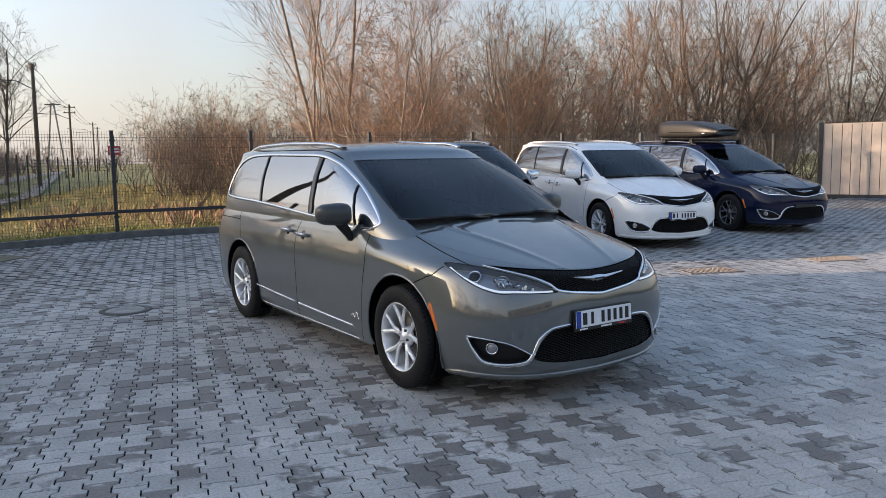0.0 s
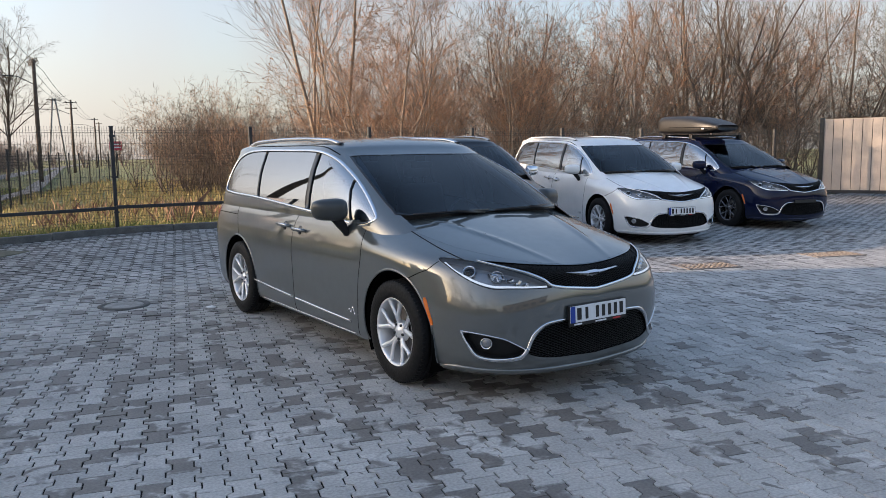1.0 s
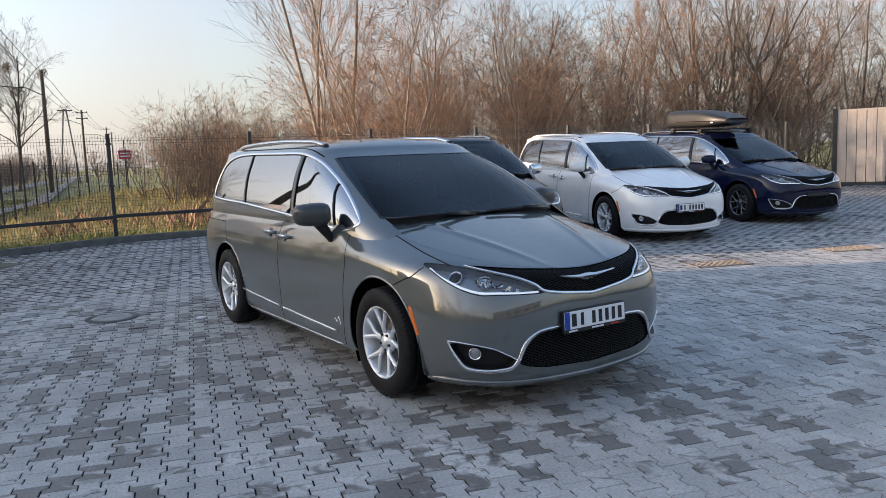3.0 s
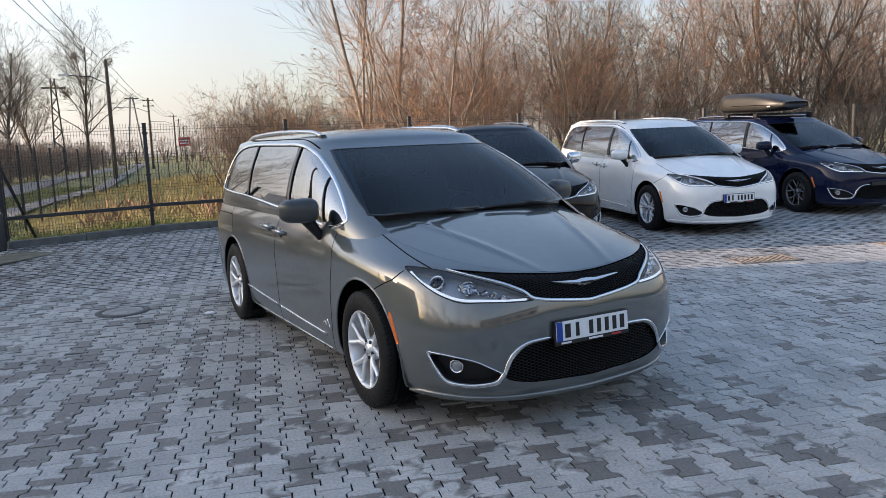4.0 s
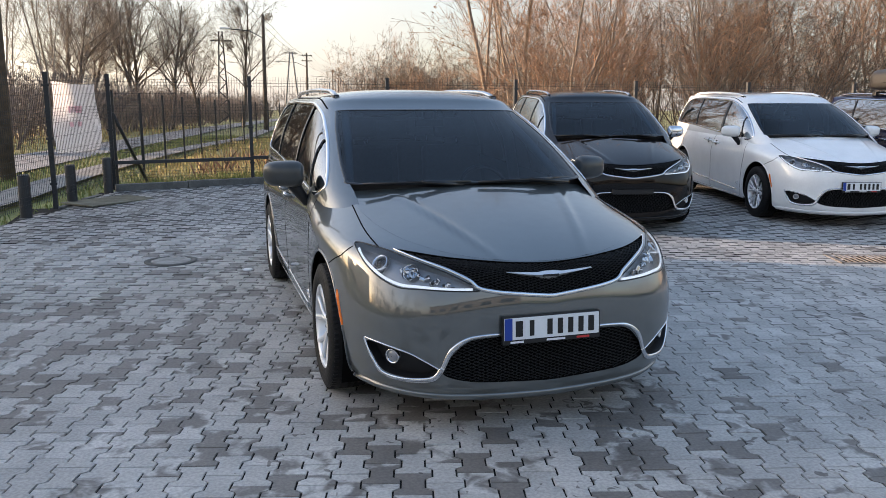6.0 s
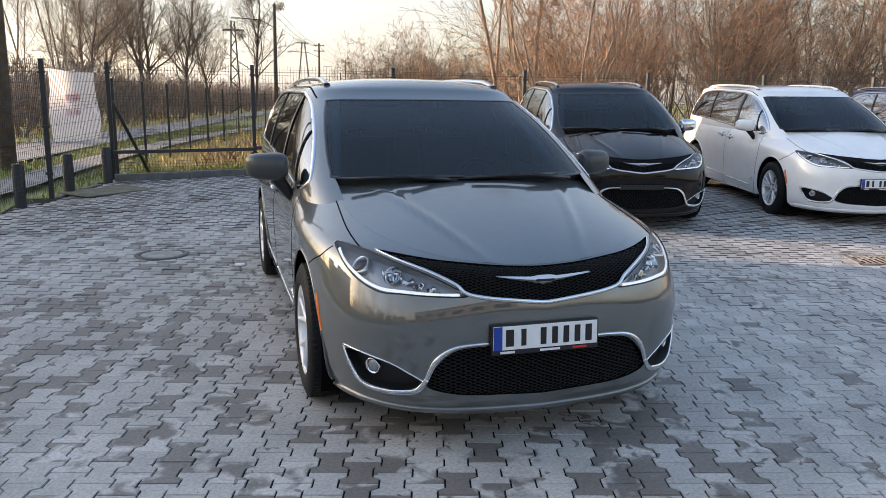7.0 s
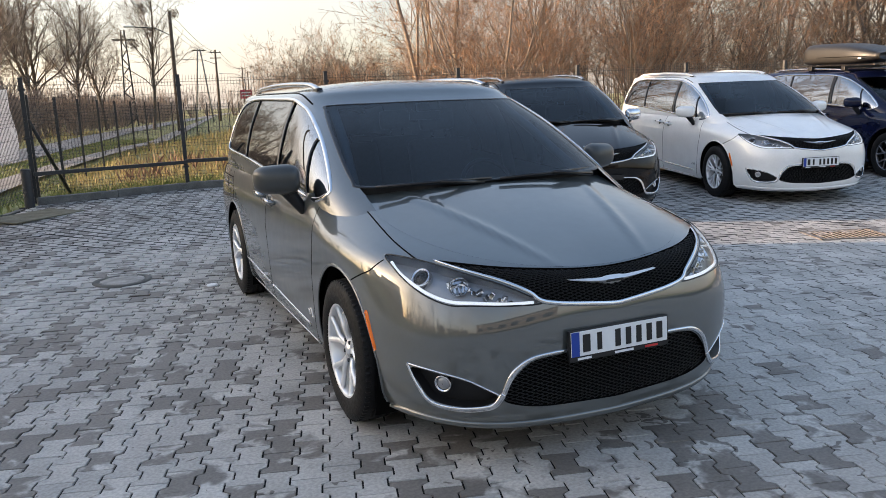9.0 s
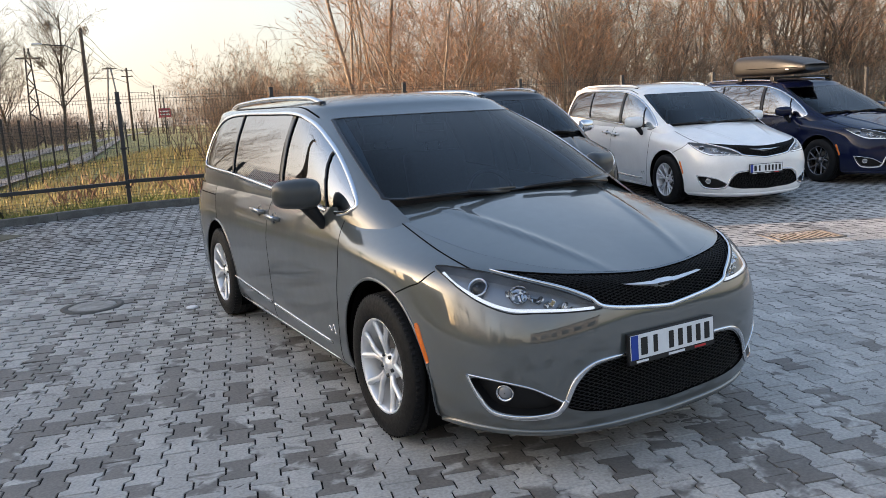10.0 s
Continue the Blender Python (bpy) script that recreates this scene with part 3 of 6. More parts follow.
def wheel_meshes(style):
    """Tyre, rim, spokes and disc of a wheel whose outer side looks to -x; the hub's middle is the origin."""
    key = "wheel_" + style
    if key in MESHES:
        return MESHES[key]
    prof = [(0.10, 0.225), (0.118, 0.245), (0.122, 0.29), (0.112, 0.335), (0.095, 0.356), (0.06, 0.3615), (0.045, 0.362), (0.043, 0.354), (0.034, 0.354), (0.032, 0.363),
            (0.006, 0.3635), (0.004, 0.355), (-0.004, 0.355), (-0.006, 0.3635), (-0.032, 0.363), (-0.034, 0.354), (-0.043, 0.354), (-0.045, 0.362), (-0.06, 0.3615),
            (-0.095, 0.356), (-0.108, 0.342), (-0.119, 0.315), (-0.122, 0.285), (-0.119, 0.258), (-0.110, 0.240), (-0.09, 0.232)]
    tyre = lathe(prof, 72)
    lugs = []
    for i in range(72):
        a = 2 * math.pi * i / 72
        r = Matrix.Rotation(a, 4, "X")
        for x0, x1 in ((-0.100, -0.062), (0.062, 0.100)):
            lugs.append(moved(block((x0, -0.0085, 0.338), (x1, 0.0085, 0.3585)), r))
    rim = lathe([(0.10, 0.232), (0.085, 0.215), (-0.03, 0.205), (-0.085, 0.222), (-0.102, 0.227), (-0.111, 0.238), (-0.107, 0.243), (-0.09, 0.240)], 64)
    spokes = []
    n = 5
    for i in range(n):
        for d in ((-0.31, 0.31) if style != "multi" else (-0.36, 0.0, 0.36)):
            a = 2 * math.pi * i / n
            b = a + d
            k0, k1, k2 = (0.22, 0.34, 0.80) if style != "multi" else (0.5, 0.55, 0.85)
            pts = [(-0.062, 0.052 * math.cos(a + d * k0), 0.052 * math.sin(a + d * k0)), (-0.078, 0.11 * math.cos(a + d * k1), 0.11 * math.sin(a + d * k1)),
                   (-0.086, 0.17 * math.cos(a + d * k2), 0.17 * math.sin(a + d * k2)), (-0.097, 0.228 * math.cos(b), 0.228 * math.sin(b))]
            c = spline(pts, 9)
            w = np.interp(np.linspace(0, 1, 9), [0, 0.5, 1], [0.034, 0.030, 0.034] if style != "multi" else [0.026, 0.018, 0.024])
            spokes.append(ribbon(c, np.tile([-1.0, 0, 0], (9, 1)), w, 0.030, sides=8))
    hub = lathe([(-0.03, 0.075), (-0.062, 0.072), (-0.070, 0.060), (-0.072, 0.034), (-0.081, 0.030), (-0.083, 0.001)], 28)
    nuts = []
    for i in range(5):
        a = 2 * math.pi * (i + 0.5) / 5
        nuts.append(moved(lathe([(-0.058, 0.011), (-0.080, 0.010), (-0.082, 0.001)], 8), Matrix.Translation((0, 0.055 * math.cos(a), 0.055 * math.sin(a)))))
    disc = joined(lathe([(-0.012, 0.06), (-0.014, 0.16), (0.012, 0.162), (0.014, 0.06)], 40), moved(block((-0.03, -0.06, 0.09), (0.03, 0.06, 0.17), 0.01), Matrix.Rotation(2.2, 4, "X")))
    metal = {"plain": ALLOY, "multi": ALLOY, "dark": DARK_ALLOY}[style]
    MESHES[key] = (shape("tyre", *joined(tyre, *lugs), RUBBER), shape("rim", *rim, metal), [shape("spoke", *s, metal) for s in spokes],
                   shape("hub_cap", *hub, metal), [shape("wheel_nut", *q, STEEL) for q in nuts], shape("brake_disc", *disc, DISC_IRON))
    for me in MESHES[key][0:1]:
        me.shade_smooth()
    return MESHES[key]


def recess(name, rows, outline, depth, mat):
    """A pocket: walls going in from the outline and a back."""
    o = np.asarray(outline)
    P0 = sheet(rows, o[:, 0], o[:, 1])
    N = sheet_normal(rows, o[:, 0], o[:, 1])
    N = N * np.where((N * (P0 - np.array([0, 1.6, 0.7]))).sum(1) < 0, -1, 1)[:, None]
    n = len(o)
    wall = (P0.tolist() + (P0 - N * depth).tolist(), [(i, (i + 1) % n, n + (i + 1) % n, n + i) for i in range(n)])
    P, F, _ = cut_sheet(rows, np.arange(o[:, 0].min(), o[:, 0].max(), 0.03), np.arange(o[:, 1].min(), o[:, 1].max(), 0.02), [], o, depth)
    return shape(name, *joined(wall, (P, F)), mat)


def at_sheet(rows, u, v, sink=0.0):
    """A frame on the sheet: x along it, z outwards."""
    P, N = sheet(rows, np.array([u]), np.array([v]))[0], sheet_normal(rows, np.array([u]), np.array([v]))[0]
    if (N * (P - np.array([0, 1.6, 0.7]))).sum() < 0:
        N = -N
    z = Vector(N)
    x = Vector((0, 0, 1)).cross(z).normalized()
    y = z.cross(x)
    m = Matrix((x, y, z)).transposed().to_4x4()
    m.translation = Vector(P) - z * sink
    return m


def moulding(rows, path, n, w, h, closed=False, lift=0.0, side=1):
    p = np.asarray(path, float) * np.array([side, 1])
    P, N = on_sheet(rows, p, n, closed)
    return ribbon(P, N, w, h, closed, lift)


def mirror_head(side):
    """The door mirror's rounded shell: bulged ahead, cut flat behind."""
    V, F, n, m = [], [], 28, 16
    for i in range(m + 1):
        for j in range(n):
            a, b = math.pi * i / m, 2 * math.pi * j / n
            x, y, z = math.cos(a), math.sin(a) * math.cos(b), math.sin(a) * math.sin(b)
            x, z = math.copysign(abs(x) ** 0.55, x), math.copysign(abs(z) ** 0.62, z)
            y = y * 0.60 if y < 0 else min(y * 0.45, 0.26)
            taper = 1 - 0.16 * (x * 0.5 + 0.5)
            V.append((side * (1.112 + 0.128 * x), 0.735 + 0.17 * y * taper + 0.035 * x, 1.208 + (0.086 * taper * z if z > 0 else 0.098 * taper * z)))
    for i in range(m):
        for j in range(n):
            F.append((i * n + j, i * n + (j + 1) % n, (i + 1) * n + (j + 1) % n, (i + 1) * n + j))
    return V, F


def seat(x, y, w, back_h):
    """Cushion, backrest and headrest on two chromed posts."""
    cushion = block((x - w, y - 0.25, 0.62), (x + w, y + 0.27, 0.78), 0.05)
    back = moved(block((-w, -0.07, 0), (w, 0.07, back_h), 0.05), pose(x, y + 0.27, 0.74, -14))
    head = moved(block((-0.14, -0.05, 0), (0.14, 0.05, 0.17), 0.045), pose(x, y + 0.27 + (back_h + 0.06) * 0.25, 0.74 + back_h * 0.97 + 0.06, -8))
    return cushion, back, head


def build_car(name, label, group, coat, style, place, plate, rails, chrome_mirror=False):
    car = tagged(new(name), label, "minivan", group)
    car.matrix_basis = place

    def add(pname, key, mat, make, parent=car, tag="", at=None):
        return part(pname, mesh_once(key, mat, make), parent, tag, at)

    body = add("body", "body", coat, make_body)
    cabin = add("cabin", "cabin", coat, make_cabin)
    add("hood", "hood", coat, make_hood)
    add("underbody", "underbody", None, lambda: shape("underbody", *joined(block((-0.60, -0.78, 0.19), (0.60, 4.0, 0.46)), block((-0.92, 0.50, 0.205), (0.92, 2.55, 0.46)), block((-0.66, -0.82, 0.21), (0.66, -0.50, 0.30)), block((-0.70, 3.6, 0.25), (0.70, 3.95, 0.6))), GAP, False))
    add("windshield", "windshield", None, lambda: make_patch("windshield", GREEN, WIND, WINDSHIELD, 0.0, 0.03, 0.02), cabin)
    add("windshield_seal", "windshield_seal", None, lambda: shape("windshield_seal", *ribbon(*on_sheet(GREEN, WIND, 140, True), 0.022, 0.006, True), GLOSS_BLACK), cabin)
    for s, key in ((1, "l"), (-1, "r")):
        add("rear_window", "rear_window" + key, None, lambda: make_patch("rear_window", GREEN, np.clip(REAR if s > 0 else mirrored(REAR), -3, 3), DARK_GLASS), cabin)
        for k in range(3):
            add("side_window", f"side_window{key}{k}", DOOR_GLASS if k == 0 else DARK_GLASS, lambda: make_side_glass(s, k), cabin, "" if k == 0 else "dark privacy glass")
        o = SIDE_GLASS if s > 0 else mirrored(SIDE_GLASS)
        add("window_trim", "window_trim" + key, None, lambda: shape("window_trim", *ribbon(*on_sheet(GREEN, o, 160, True), 0.029, 0.013, True), CHROME), cabin, "bright chrome window surround")
        add("pillar", "pillar_b" + key, None, lambda: shape("pillar", *pillar_strip(s, 1.50, 1.165, 1.60, 1.632, 0.085), GLOSS_BLACK), cabin)
        add("pillar", "pillar_c" + key, None, lambda: shape("pillar", *pillar_strip(s, 2.66, 1.215, 2.81, 1.648, 0.045), GLOSS_BLACK), cabin)
        add("pillar", "pillar_a" + key, None, lambda: shape("pillar", *pillar_strip(s, 0.70, 1.13, 0.86, 1.42, 0.022), GLOSS_BLACK), cabin)
        # lamps
        head = HEAD if s > 0 else mirrored(HEAD)
        lamp = add("headlight", "headlight" + key, None, lambda: recess("headlight", BODY, head, 0.055, LAMP_BOWL))
        add("lens", "head_lens" + key, None, lambda: make_patch("lens", BODY, head, LENS, 0.001), lamp, "clear lens")
        ring = lathe([(-0.02, 0.046), (0.018, 0.046), (0.022, 0.040), (0.010, 0.034)], 24, "z")
        ball = lathe([(0.026 * math.sin(a) - 0.006, 0.036 * math.cos(a)) for a in np.linspace(0, 1.5, 8)], 24, "z")
        add("projector_ring", "projector_ring" + key, None, lambda: shape("projector_ring", *moved(ring, at_sheet(BODY, s * 0.525, 0.800, 0.040)), CHROME), lamp)
        add("projector", "projector" + key, None, lambda: shape("projector", *moved(ball, at_sheet(BODY, s * 0.525, 0.800, 0.036)), GLOSS_BLACK), lamp)
        facets = [moved(block((-0.011, -0.016, -0.01), (0.011, 0.016, 0.008), 0.004), at_sheet(BODY, s * (0.455 - 0.015 * i), 0.790 - 0.008 * i + 0.020 * (i % 2), 0.040) @ pose(0, 0, 0, 30 * (-1) ** i, 35 * (i % 3) - 30, 20 * i)) for i in range(11)]
        add("reflector", "reflector" + key, None, lambda: shape("reflector", *joined(*facets), CHROME, False), lamp)
        bowl = lathe([(-0.015, 0.012), (0.0, 0.030), (0.014, 0.040), (0.016, 0.044)], 20, "z")
        add("reflector_bowl", "bowl" + key, None, lambda: shape("reflector_bowl", *moved(bowl, at_sheet(BODY, s * 0.43, 0.785, 0.046)), CHROME), lamp)
        add("light_strip", "light_strip" + key, None, lambda: shape("light_strip", *moulding(BODY, [(0.612, 0.838), (0.578, 0.790), (0.545, 0.756), (0.50, 0.718), (0.45, 0.698), (0.395, 0.703), (0.31, 0.708), (0.252, 0.717)], 40, 0.015, 0.010, lift=-0.010, side=s), LIGHT_STRIP), lamp, "white running light strip")
        add("lamp_rim", "lamp_rim" + key, None, lambda: shape("lamp_rim", *ribbon(*on_sheet(BODY, head, 90, True), 0.007, 0.005, True), GLOSS_BLACK), lamp)
        fog = FOG if s > 0 else mirrored(FOG)
        pocket = add("fog_lamp", "fog_lamp" + key, None, lambda: recess("fog_lamp", BODY, fog, 0.05, PLASTIC))
        add("lamp_ring", "fog_ring" + key, None, lambda: shape("lamp_ring", *moved(lathe([(-0.02, 0.040), (0.010, 0.040), (0.012, 0.036), (0.004, 0.031)], 24, "z"), at_sheet(BODY, s * 0.478, 0.316, 0.035)), CHROME), pocket)
        add("lamp_glass", "fog_glass" + key, None, lambda: shape("lamp_glass", *moved(lathe([(0.012 * math.sin(a), 0.031 * math.cos(a)) for a in np.linspace(0, 1.5, 6)], 20, "z"), at_sheet(BODY, s * 0.478, 0.316, 0.036)), LAMP_BOWL), pocket)
        add("fog_trim", "fog_trim" + key, None, lambda: shape("fog_trim", *joined(moulding(BODY, [(0.338, 0.292), (0.358, 0.245), (0.385, 0.227), (0.445, 0.215), (0.502, 0.231), (0.531, 0.298), (0.553, 0.385)], 40, np.interp(np.linspace(0, 1, 40), [0, 0.4, 1], [0.030, 0.030, 0.014]), 0.014, lift=0.002, side=s),
                                                                              moulding(BODY, [(0.553, 0.385), (0.49, 0.378), (0.425, 0.358), (0.38, 0.322), (0.345, 0.287)], 30, 0.009, 0.008, side=s)), CHROME), pocket, "chrome fog lamp surround")
        add("side_marker", "side_marker" + key, None, lambda: shape("side_marker", *moulding(BODY, [(0.682, 0.545), (0.668, 0.465), (0.652, 0.382)], 12, np.interp(np.linspace(0, 1, 12), [0, 0.15, 0.85, 1], [0.02, 0.038, 0.034, 0.018]), 0.014, side=s), AMBER), car, "orange side marker lens")
        add("tail_light", "tail_light" + key, None, lambda: make_patch("tail_light", BODY, spline([(s * 2.36, 0.80), (s * 2.32, 0.96), (s * 2.60, 0.97), (s * 2.62, 0.84)], 24, True), RED_LENS, -0.004))
        # flank
        for pth, nm in (([(1.045, 0.985), (1.035, 0.756), (1.055, 0.481), (1.08, 0.06)], "door_gap"), ([(1.445, 0.985), (1.47, 0.68), (1.47, 0.44), (1.48, 0.06)], "door_gap"),
                        ([(1.945, 0.985), (1.94, 0.844), (1.90, 0.5), (1.88, 0.369), (1.84, 0.30)], "door_gap"), ([(1.945, 0.86), (2.15, 0.865), (2.36, 0.868)], "slide_rail"),
                        ([(0.752, 0.655), (0.70, 0.715), (0.665, 0.755), (0.632, 0.83)], "bumper_gap")):
            kk = f"{nm}{key}{pth[0][0]}{pth[1][1]}"
            add(nm, kk, None, lambda: shape(nm, *moulding(BODY, pth, 30, 0.0075, 0.003, side=s), GAP), body)
        for a in ARCHES:
            o = (a if s > 0 else mirrored(a))[1:-1]
            kk = f"arch{key}{a[5][0]:.2f}"
            add("arch_lip", kk + "lip", coat, lambda: shape("arch_lip", *ribbon(*on_sheet(BODY, o, 60), 0.018, 0.012), GREY_PAINT), body)
        for y0 in (0.0, BASE):
            def liner():
                n, V, F = 30, [], []
                for i in range(n + 1):
                    k = -0.5 + (math.pi + 1.0) * i / n
                    for x in (0.962, 0.58):
                        V.append((s * x, y0 - (ARCH_R + 0.004) * math.cos(k), HUB_Z + (ARCH_R + 0.004) * math.sin(k)))
                F = [(2 * i, 2 * i + 1, 2 * i + 3, 2 * i + 2) for i in range(n)]
                V2 = [(s * 0.58, y0, HUB_Z)] + [V[2 * i + 1] for i in range(n + 1)]
                return shape("wheel_liner", *joined((V, F), (V2, [(0, i, i + 1) for i in range(1, n + 1)])), GAP)
            add("wheel_liner", f"liner{key}{y0}", None, liner, body)
            tyre, rim, spokes, hub, nuts, disc = wheel_meshes(style)
            wheel = part("wheel", tyre, car, "", pose(s * 0.892, y0 - 0.02, HUB_Z + 0.006, 17 * (1 + y0), 0, 0 if s < 0 else 180) @ Matrix.Diagonal((1, 1.022, 1.022, 1)))
            rr = part("rim", rim, wheel)
            for sp in spokes:
                part("spoke", sp, wheel)
            part("hub_cap", hub, wheel)
            for nut in nuts:
                part("wheel_nut", nut, wheel)
            part("brake_disc", disc, wheel)
        add("side_strip", "side_strip" + key, None, lambda: shape("side_strip", *joined(moulding(BODY, [(1.82, 0.275), (1.66, 0.252), (1.485, 0.233)], 16, 0.022, 0.014, side=s), moulding(BODY, [(1.465, 0.230), (1.3, 0.214), (1.11, 0.20)], 16, 0.022, 0.014, side=s)), CHROME), car, "chrome side strip")
        add("sill_strip", "sill_strip" + key, None, lambda: shape("sill_strip", *moulding(BODY, [(1.86, 0.066), (1.45, 0.058), (1.09, 0.048)], 24, 0.010, 0.010, side=s), CHROME), car)
        for u0, v0 in ((1.415, 0.800), (1.525, 0.822)):
            m = at_sheet(BODY, s * u0, v0)
            grip = add("door_handle", f"handle{key}{u0}", coat, lambda: shape("door_handle", *moved(tube([(-0.115, 0, -0.004), (-0.10, 0, 0.024), (-0.05, 0, 0.034), (0.05, 0, 0.034), (0.10, 0, 0.024), (0.115, 0, -0.004)], [0.012, 0.016, 0.017, 0.017, 0.016, 0.012], 10), m), GREY_PAINT))
            add("handle_trim", f"htrim{key}{u0}", None, lambda: shape("handle_trim", *moved(tube([(-0.10, 0.006, 0.040), (0.10, 0.006, 0.040)], 0.009, 8), m), CHROME), grip)
            add("handle_cup", f"hcup{key}{u0}", None, lambda: shape("handle_cup", *moved(lathe([(0.003, 0.001), (0.003, 0.036), (0.0, 0.040)], 20, "z"), m), GLOSS_BLACK), grip)
        shell = add("mirror", "mirror" + key, CHROME if chrome_mirror else SHADED_GREY if coat is GREY_PAINT else coat, lambda: shape("mirror", *mirror_head(s), GREY_PAINT))
        add("mirror_glass", "mirror_glass" + key, None, lambda: shape("mirror_glass", *block((s * 1.117 - 0.095, 0.783, 1.150), (s * 1.117 + 0.095, 0.788, 1.268), 0.002), CHROME, False), shell)
        add("mirror_stem", "mirror_stem" + key, None, lambda: shape("mirror_stem", *ribbon(spline([(s * 1.06, 0.74, 1.15), (s * 1.02, 0.73, 1.09), (s * 0.985, 0.72, 1.035), (s * 0.970, 0.72, 1.0)], 12), np.tile([0.0, -1, 0], (12, 1)), np.linspace(0.10, 0.045, 12), 0.085), PLASTIC), shell)
        add("mirror_seam", "mirror_seam" + key, None, lambda: shape("mirror_seam", *tube([(s * (1.007 + 0.02 * i), 0.735 - 0.098 * (1 - ((i - 5) / 6.2) ** 2) ** 0.5 + 0.003 * i, 1.165 + 0.002 * i) for i in range(11)], 0.004, 5), GAP), shell)
        add("side_badge", "side_badge" + key, None, lambda: shape("side_badge", *moulding(BODY, [(1.085, 0.270), (1.094, 0.318), (1.104, 0.275), (1.113, 0.300), (1.122, 0.285)], 14, 0.008, 0.006, side=s), CHROME), car, "small chrome badge")
        # roof rail
        n = 26
        ys = np.linspace(1.42, 3.62, n)
        f = (ys - 1.42) / 2.2
        rise = 0.046 * np.clip(np.minimum(f, 1 - f) * 9, 0, 1) ** 0.6
        add("roof_rail", "roof_rail" + key, rails, lambda: shape("roof_rail", *ribbon(np.stack([np.full(n, s * 0.625) + s * 0.01 * f, ys, 1.690 + 0.03 * np.sin(math.pi * f) + rise], -1), np.tile([0.0, 0, 1], (n, 1)), np.interp(f, [0, 0.06, 0.94, 1], [0.035, 0.045, 0.045, 0.03]), 0.034), SILVER))
        for y in (1.50, 3.50):
            add("roof_rail_foot", f"rail_foot{key}{y}", None, lambda: shape("roof_rail_foot", *block((s * 0.626 - 0.022, y - 0.06, 1.665), (s * 0.626 + 0.022, y + 0.06, 1.722), 0.012), PLASTIC))
        add("roof_gap", "roof_gap" + key, None, lambda: shape("roof_gap", *ribbon(*on_sheet(GREEN, [(s * 0.545, 0.485), (s * 0.66, 0.60), (s * 0.9, 0.64), (s * 1.5, 0.655), (s * 2.1, 0.65)], 40), 0.012, 0.004), GAP), cabin)
        add("wiper", "wiper" + key, None, lambda: shape("wiper", *joined(tube([(0.36 * s - 0.35, 0.10 + 0.12 * abs(0.36 * s - 0.35) ** 2, 1.178), (0.36 * s, 0.105, 1.186), (0.36 * s + 0.33, 0.14 + 0.2 * abs(0.36 * s + 0.33) ** 2, 1.180)], 0.010, 6), tube([(0.36 * s, 0.095, 1.188), (0.36 * s + 0.28, 0.13, 1.160)], 0.014, 6)), GLOSS_BLACK))
        shut = [(s * a, b) for a, b in ((0.975, 0.994), (0.90, 0.993), (0.82, 0.985), (0.74, 0.968), (0.66, 0.940), (0.60, 0.912), (0.555, 0.885))]
        add("hood_gap", "hood_gap" + key, None, lambda: shape("hood_gap", *ribbon(*on_sheet(BODY, shut, 40), 0.0075, 0.003, lift=0.001), GAP), body)
    # nose
    upper = add("grille", "grille", None, lambda: recess("grille", BODY, GRILLE, 0.045, GAP))
    add("grille_mesh", "grille_mesh", None, lambda: shape("grille_mesh", *lattice(BODY, GRILLE, 0.010, 0.026, 0.80, 0.0042), PLASTIC), upper, "black honeycomb mesh")
    low_edge = [(-a, b) for a, b in half_grille[7:0:-1]] + half_grille[0:8]
    add("grille_trim", "grille_trim", None, lambda: shape("grille_trim", *moulding(BODY, low_edge, 90, np.interp(np.linspace(-1, 1, 90) ** 2, [0, 0.2, 1], [0.022, 0.020, 0.008]), 0.012, lift=0.001), CHROME), upper, "chrome grille underline")
    lower = add("lower_grille", "lower_grille", None, lambda: recess("lower_grille", BODY, LOWER, 0.045, GAP))
    add("grille_mesh", "lower_mesh", None, lambda: shape("grille_mesh", *lattice(BODY, LOWER, 0.012, 0.027, 0.62, 0.0042), PLASTIC), lower, "black diamond mesh")
    arc = [(-0.338, 0.292), (-0.312, 0.380), (-0.268, 0.438), (-0.21, 0.457), (-0.14, 0.463), (0.0, 0.463), (0.14, 0.463), (0.21, 0.457), (0.268, 0.438), (0.312, 0.380), (0.338, 0.292)]
    add("lower_trim", "lower_trim", None, lambda: shape("lower_trim", *moulding(BODY, arc, 80, np.interp(np.abs(np.linspace(-1, 1, 80)), [0, 0.5, 0.8, 1], [0.012, 0.016, 0.030, 0.026]), 0.014, lift=0.002), CHROME), lower, "chrome arch over the lower grille")
    lip = [(-0.63, 0.080), (-0.56, 0.088), (-0.45, 0.090), (-0.2, 0.084), (0.0, 0.082), (0.2, 0.084), (0.45, 0.090), (0.56, 0.088), (0.63, 0.080)]
    add("front_lip", "front_lip", coat, lambda: shape("front_lip", *moulding(BODY, lip, 70, np.interp(np.abs(np.linspace(-1, 1, 70)), [0, 0.8, 1], [0.058, 0.052, 0.012]), 0.030, lift=0.001), GREY_PAINT), car)

    def wing():
        n, V, F = 41, [], []
        for i in range(n):
            x = -0.232 + 0.464 * i / (n - 1)
            k = abs(x) / 0.232
            mid = 0.812 + 0.026 * k ** 1.5
            t = 0.021 * (1 - k ** 1.6) * (0.62 + 0.38 * math.exp(-(k / 0.22) ** 4)) + 0.001
            y = -0.962 + 0.10 * x * x
            for dz, dy in ((t, 0.004), (t * 0.2, -0.016), (-t, 0.004), (0, 0.012)):
                V.append((x, y + dy, mid + dz))
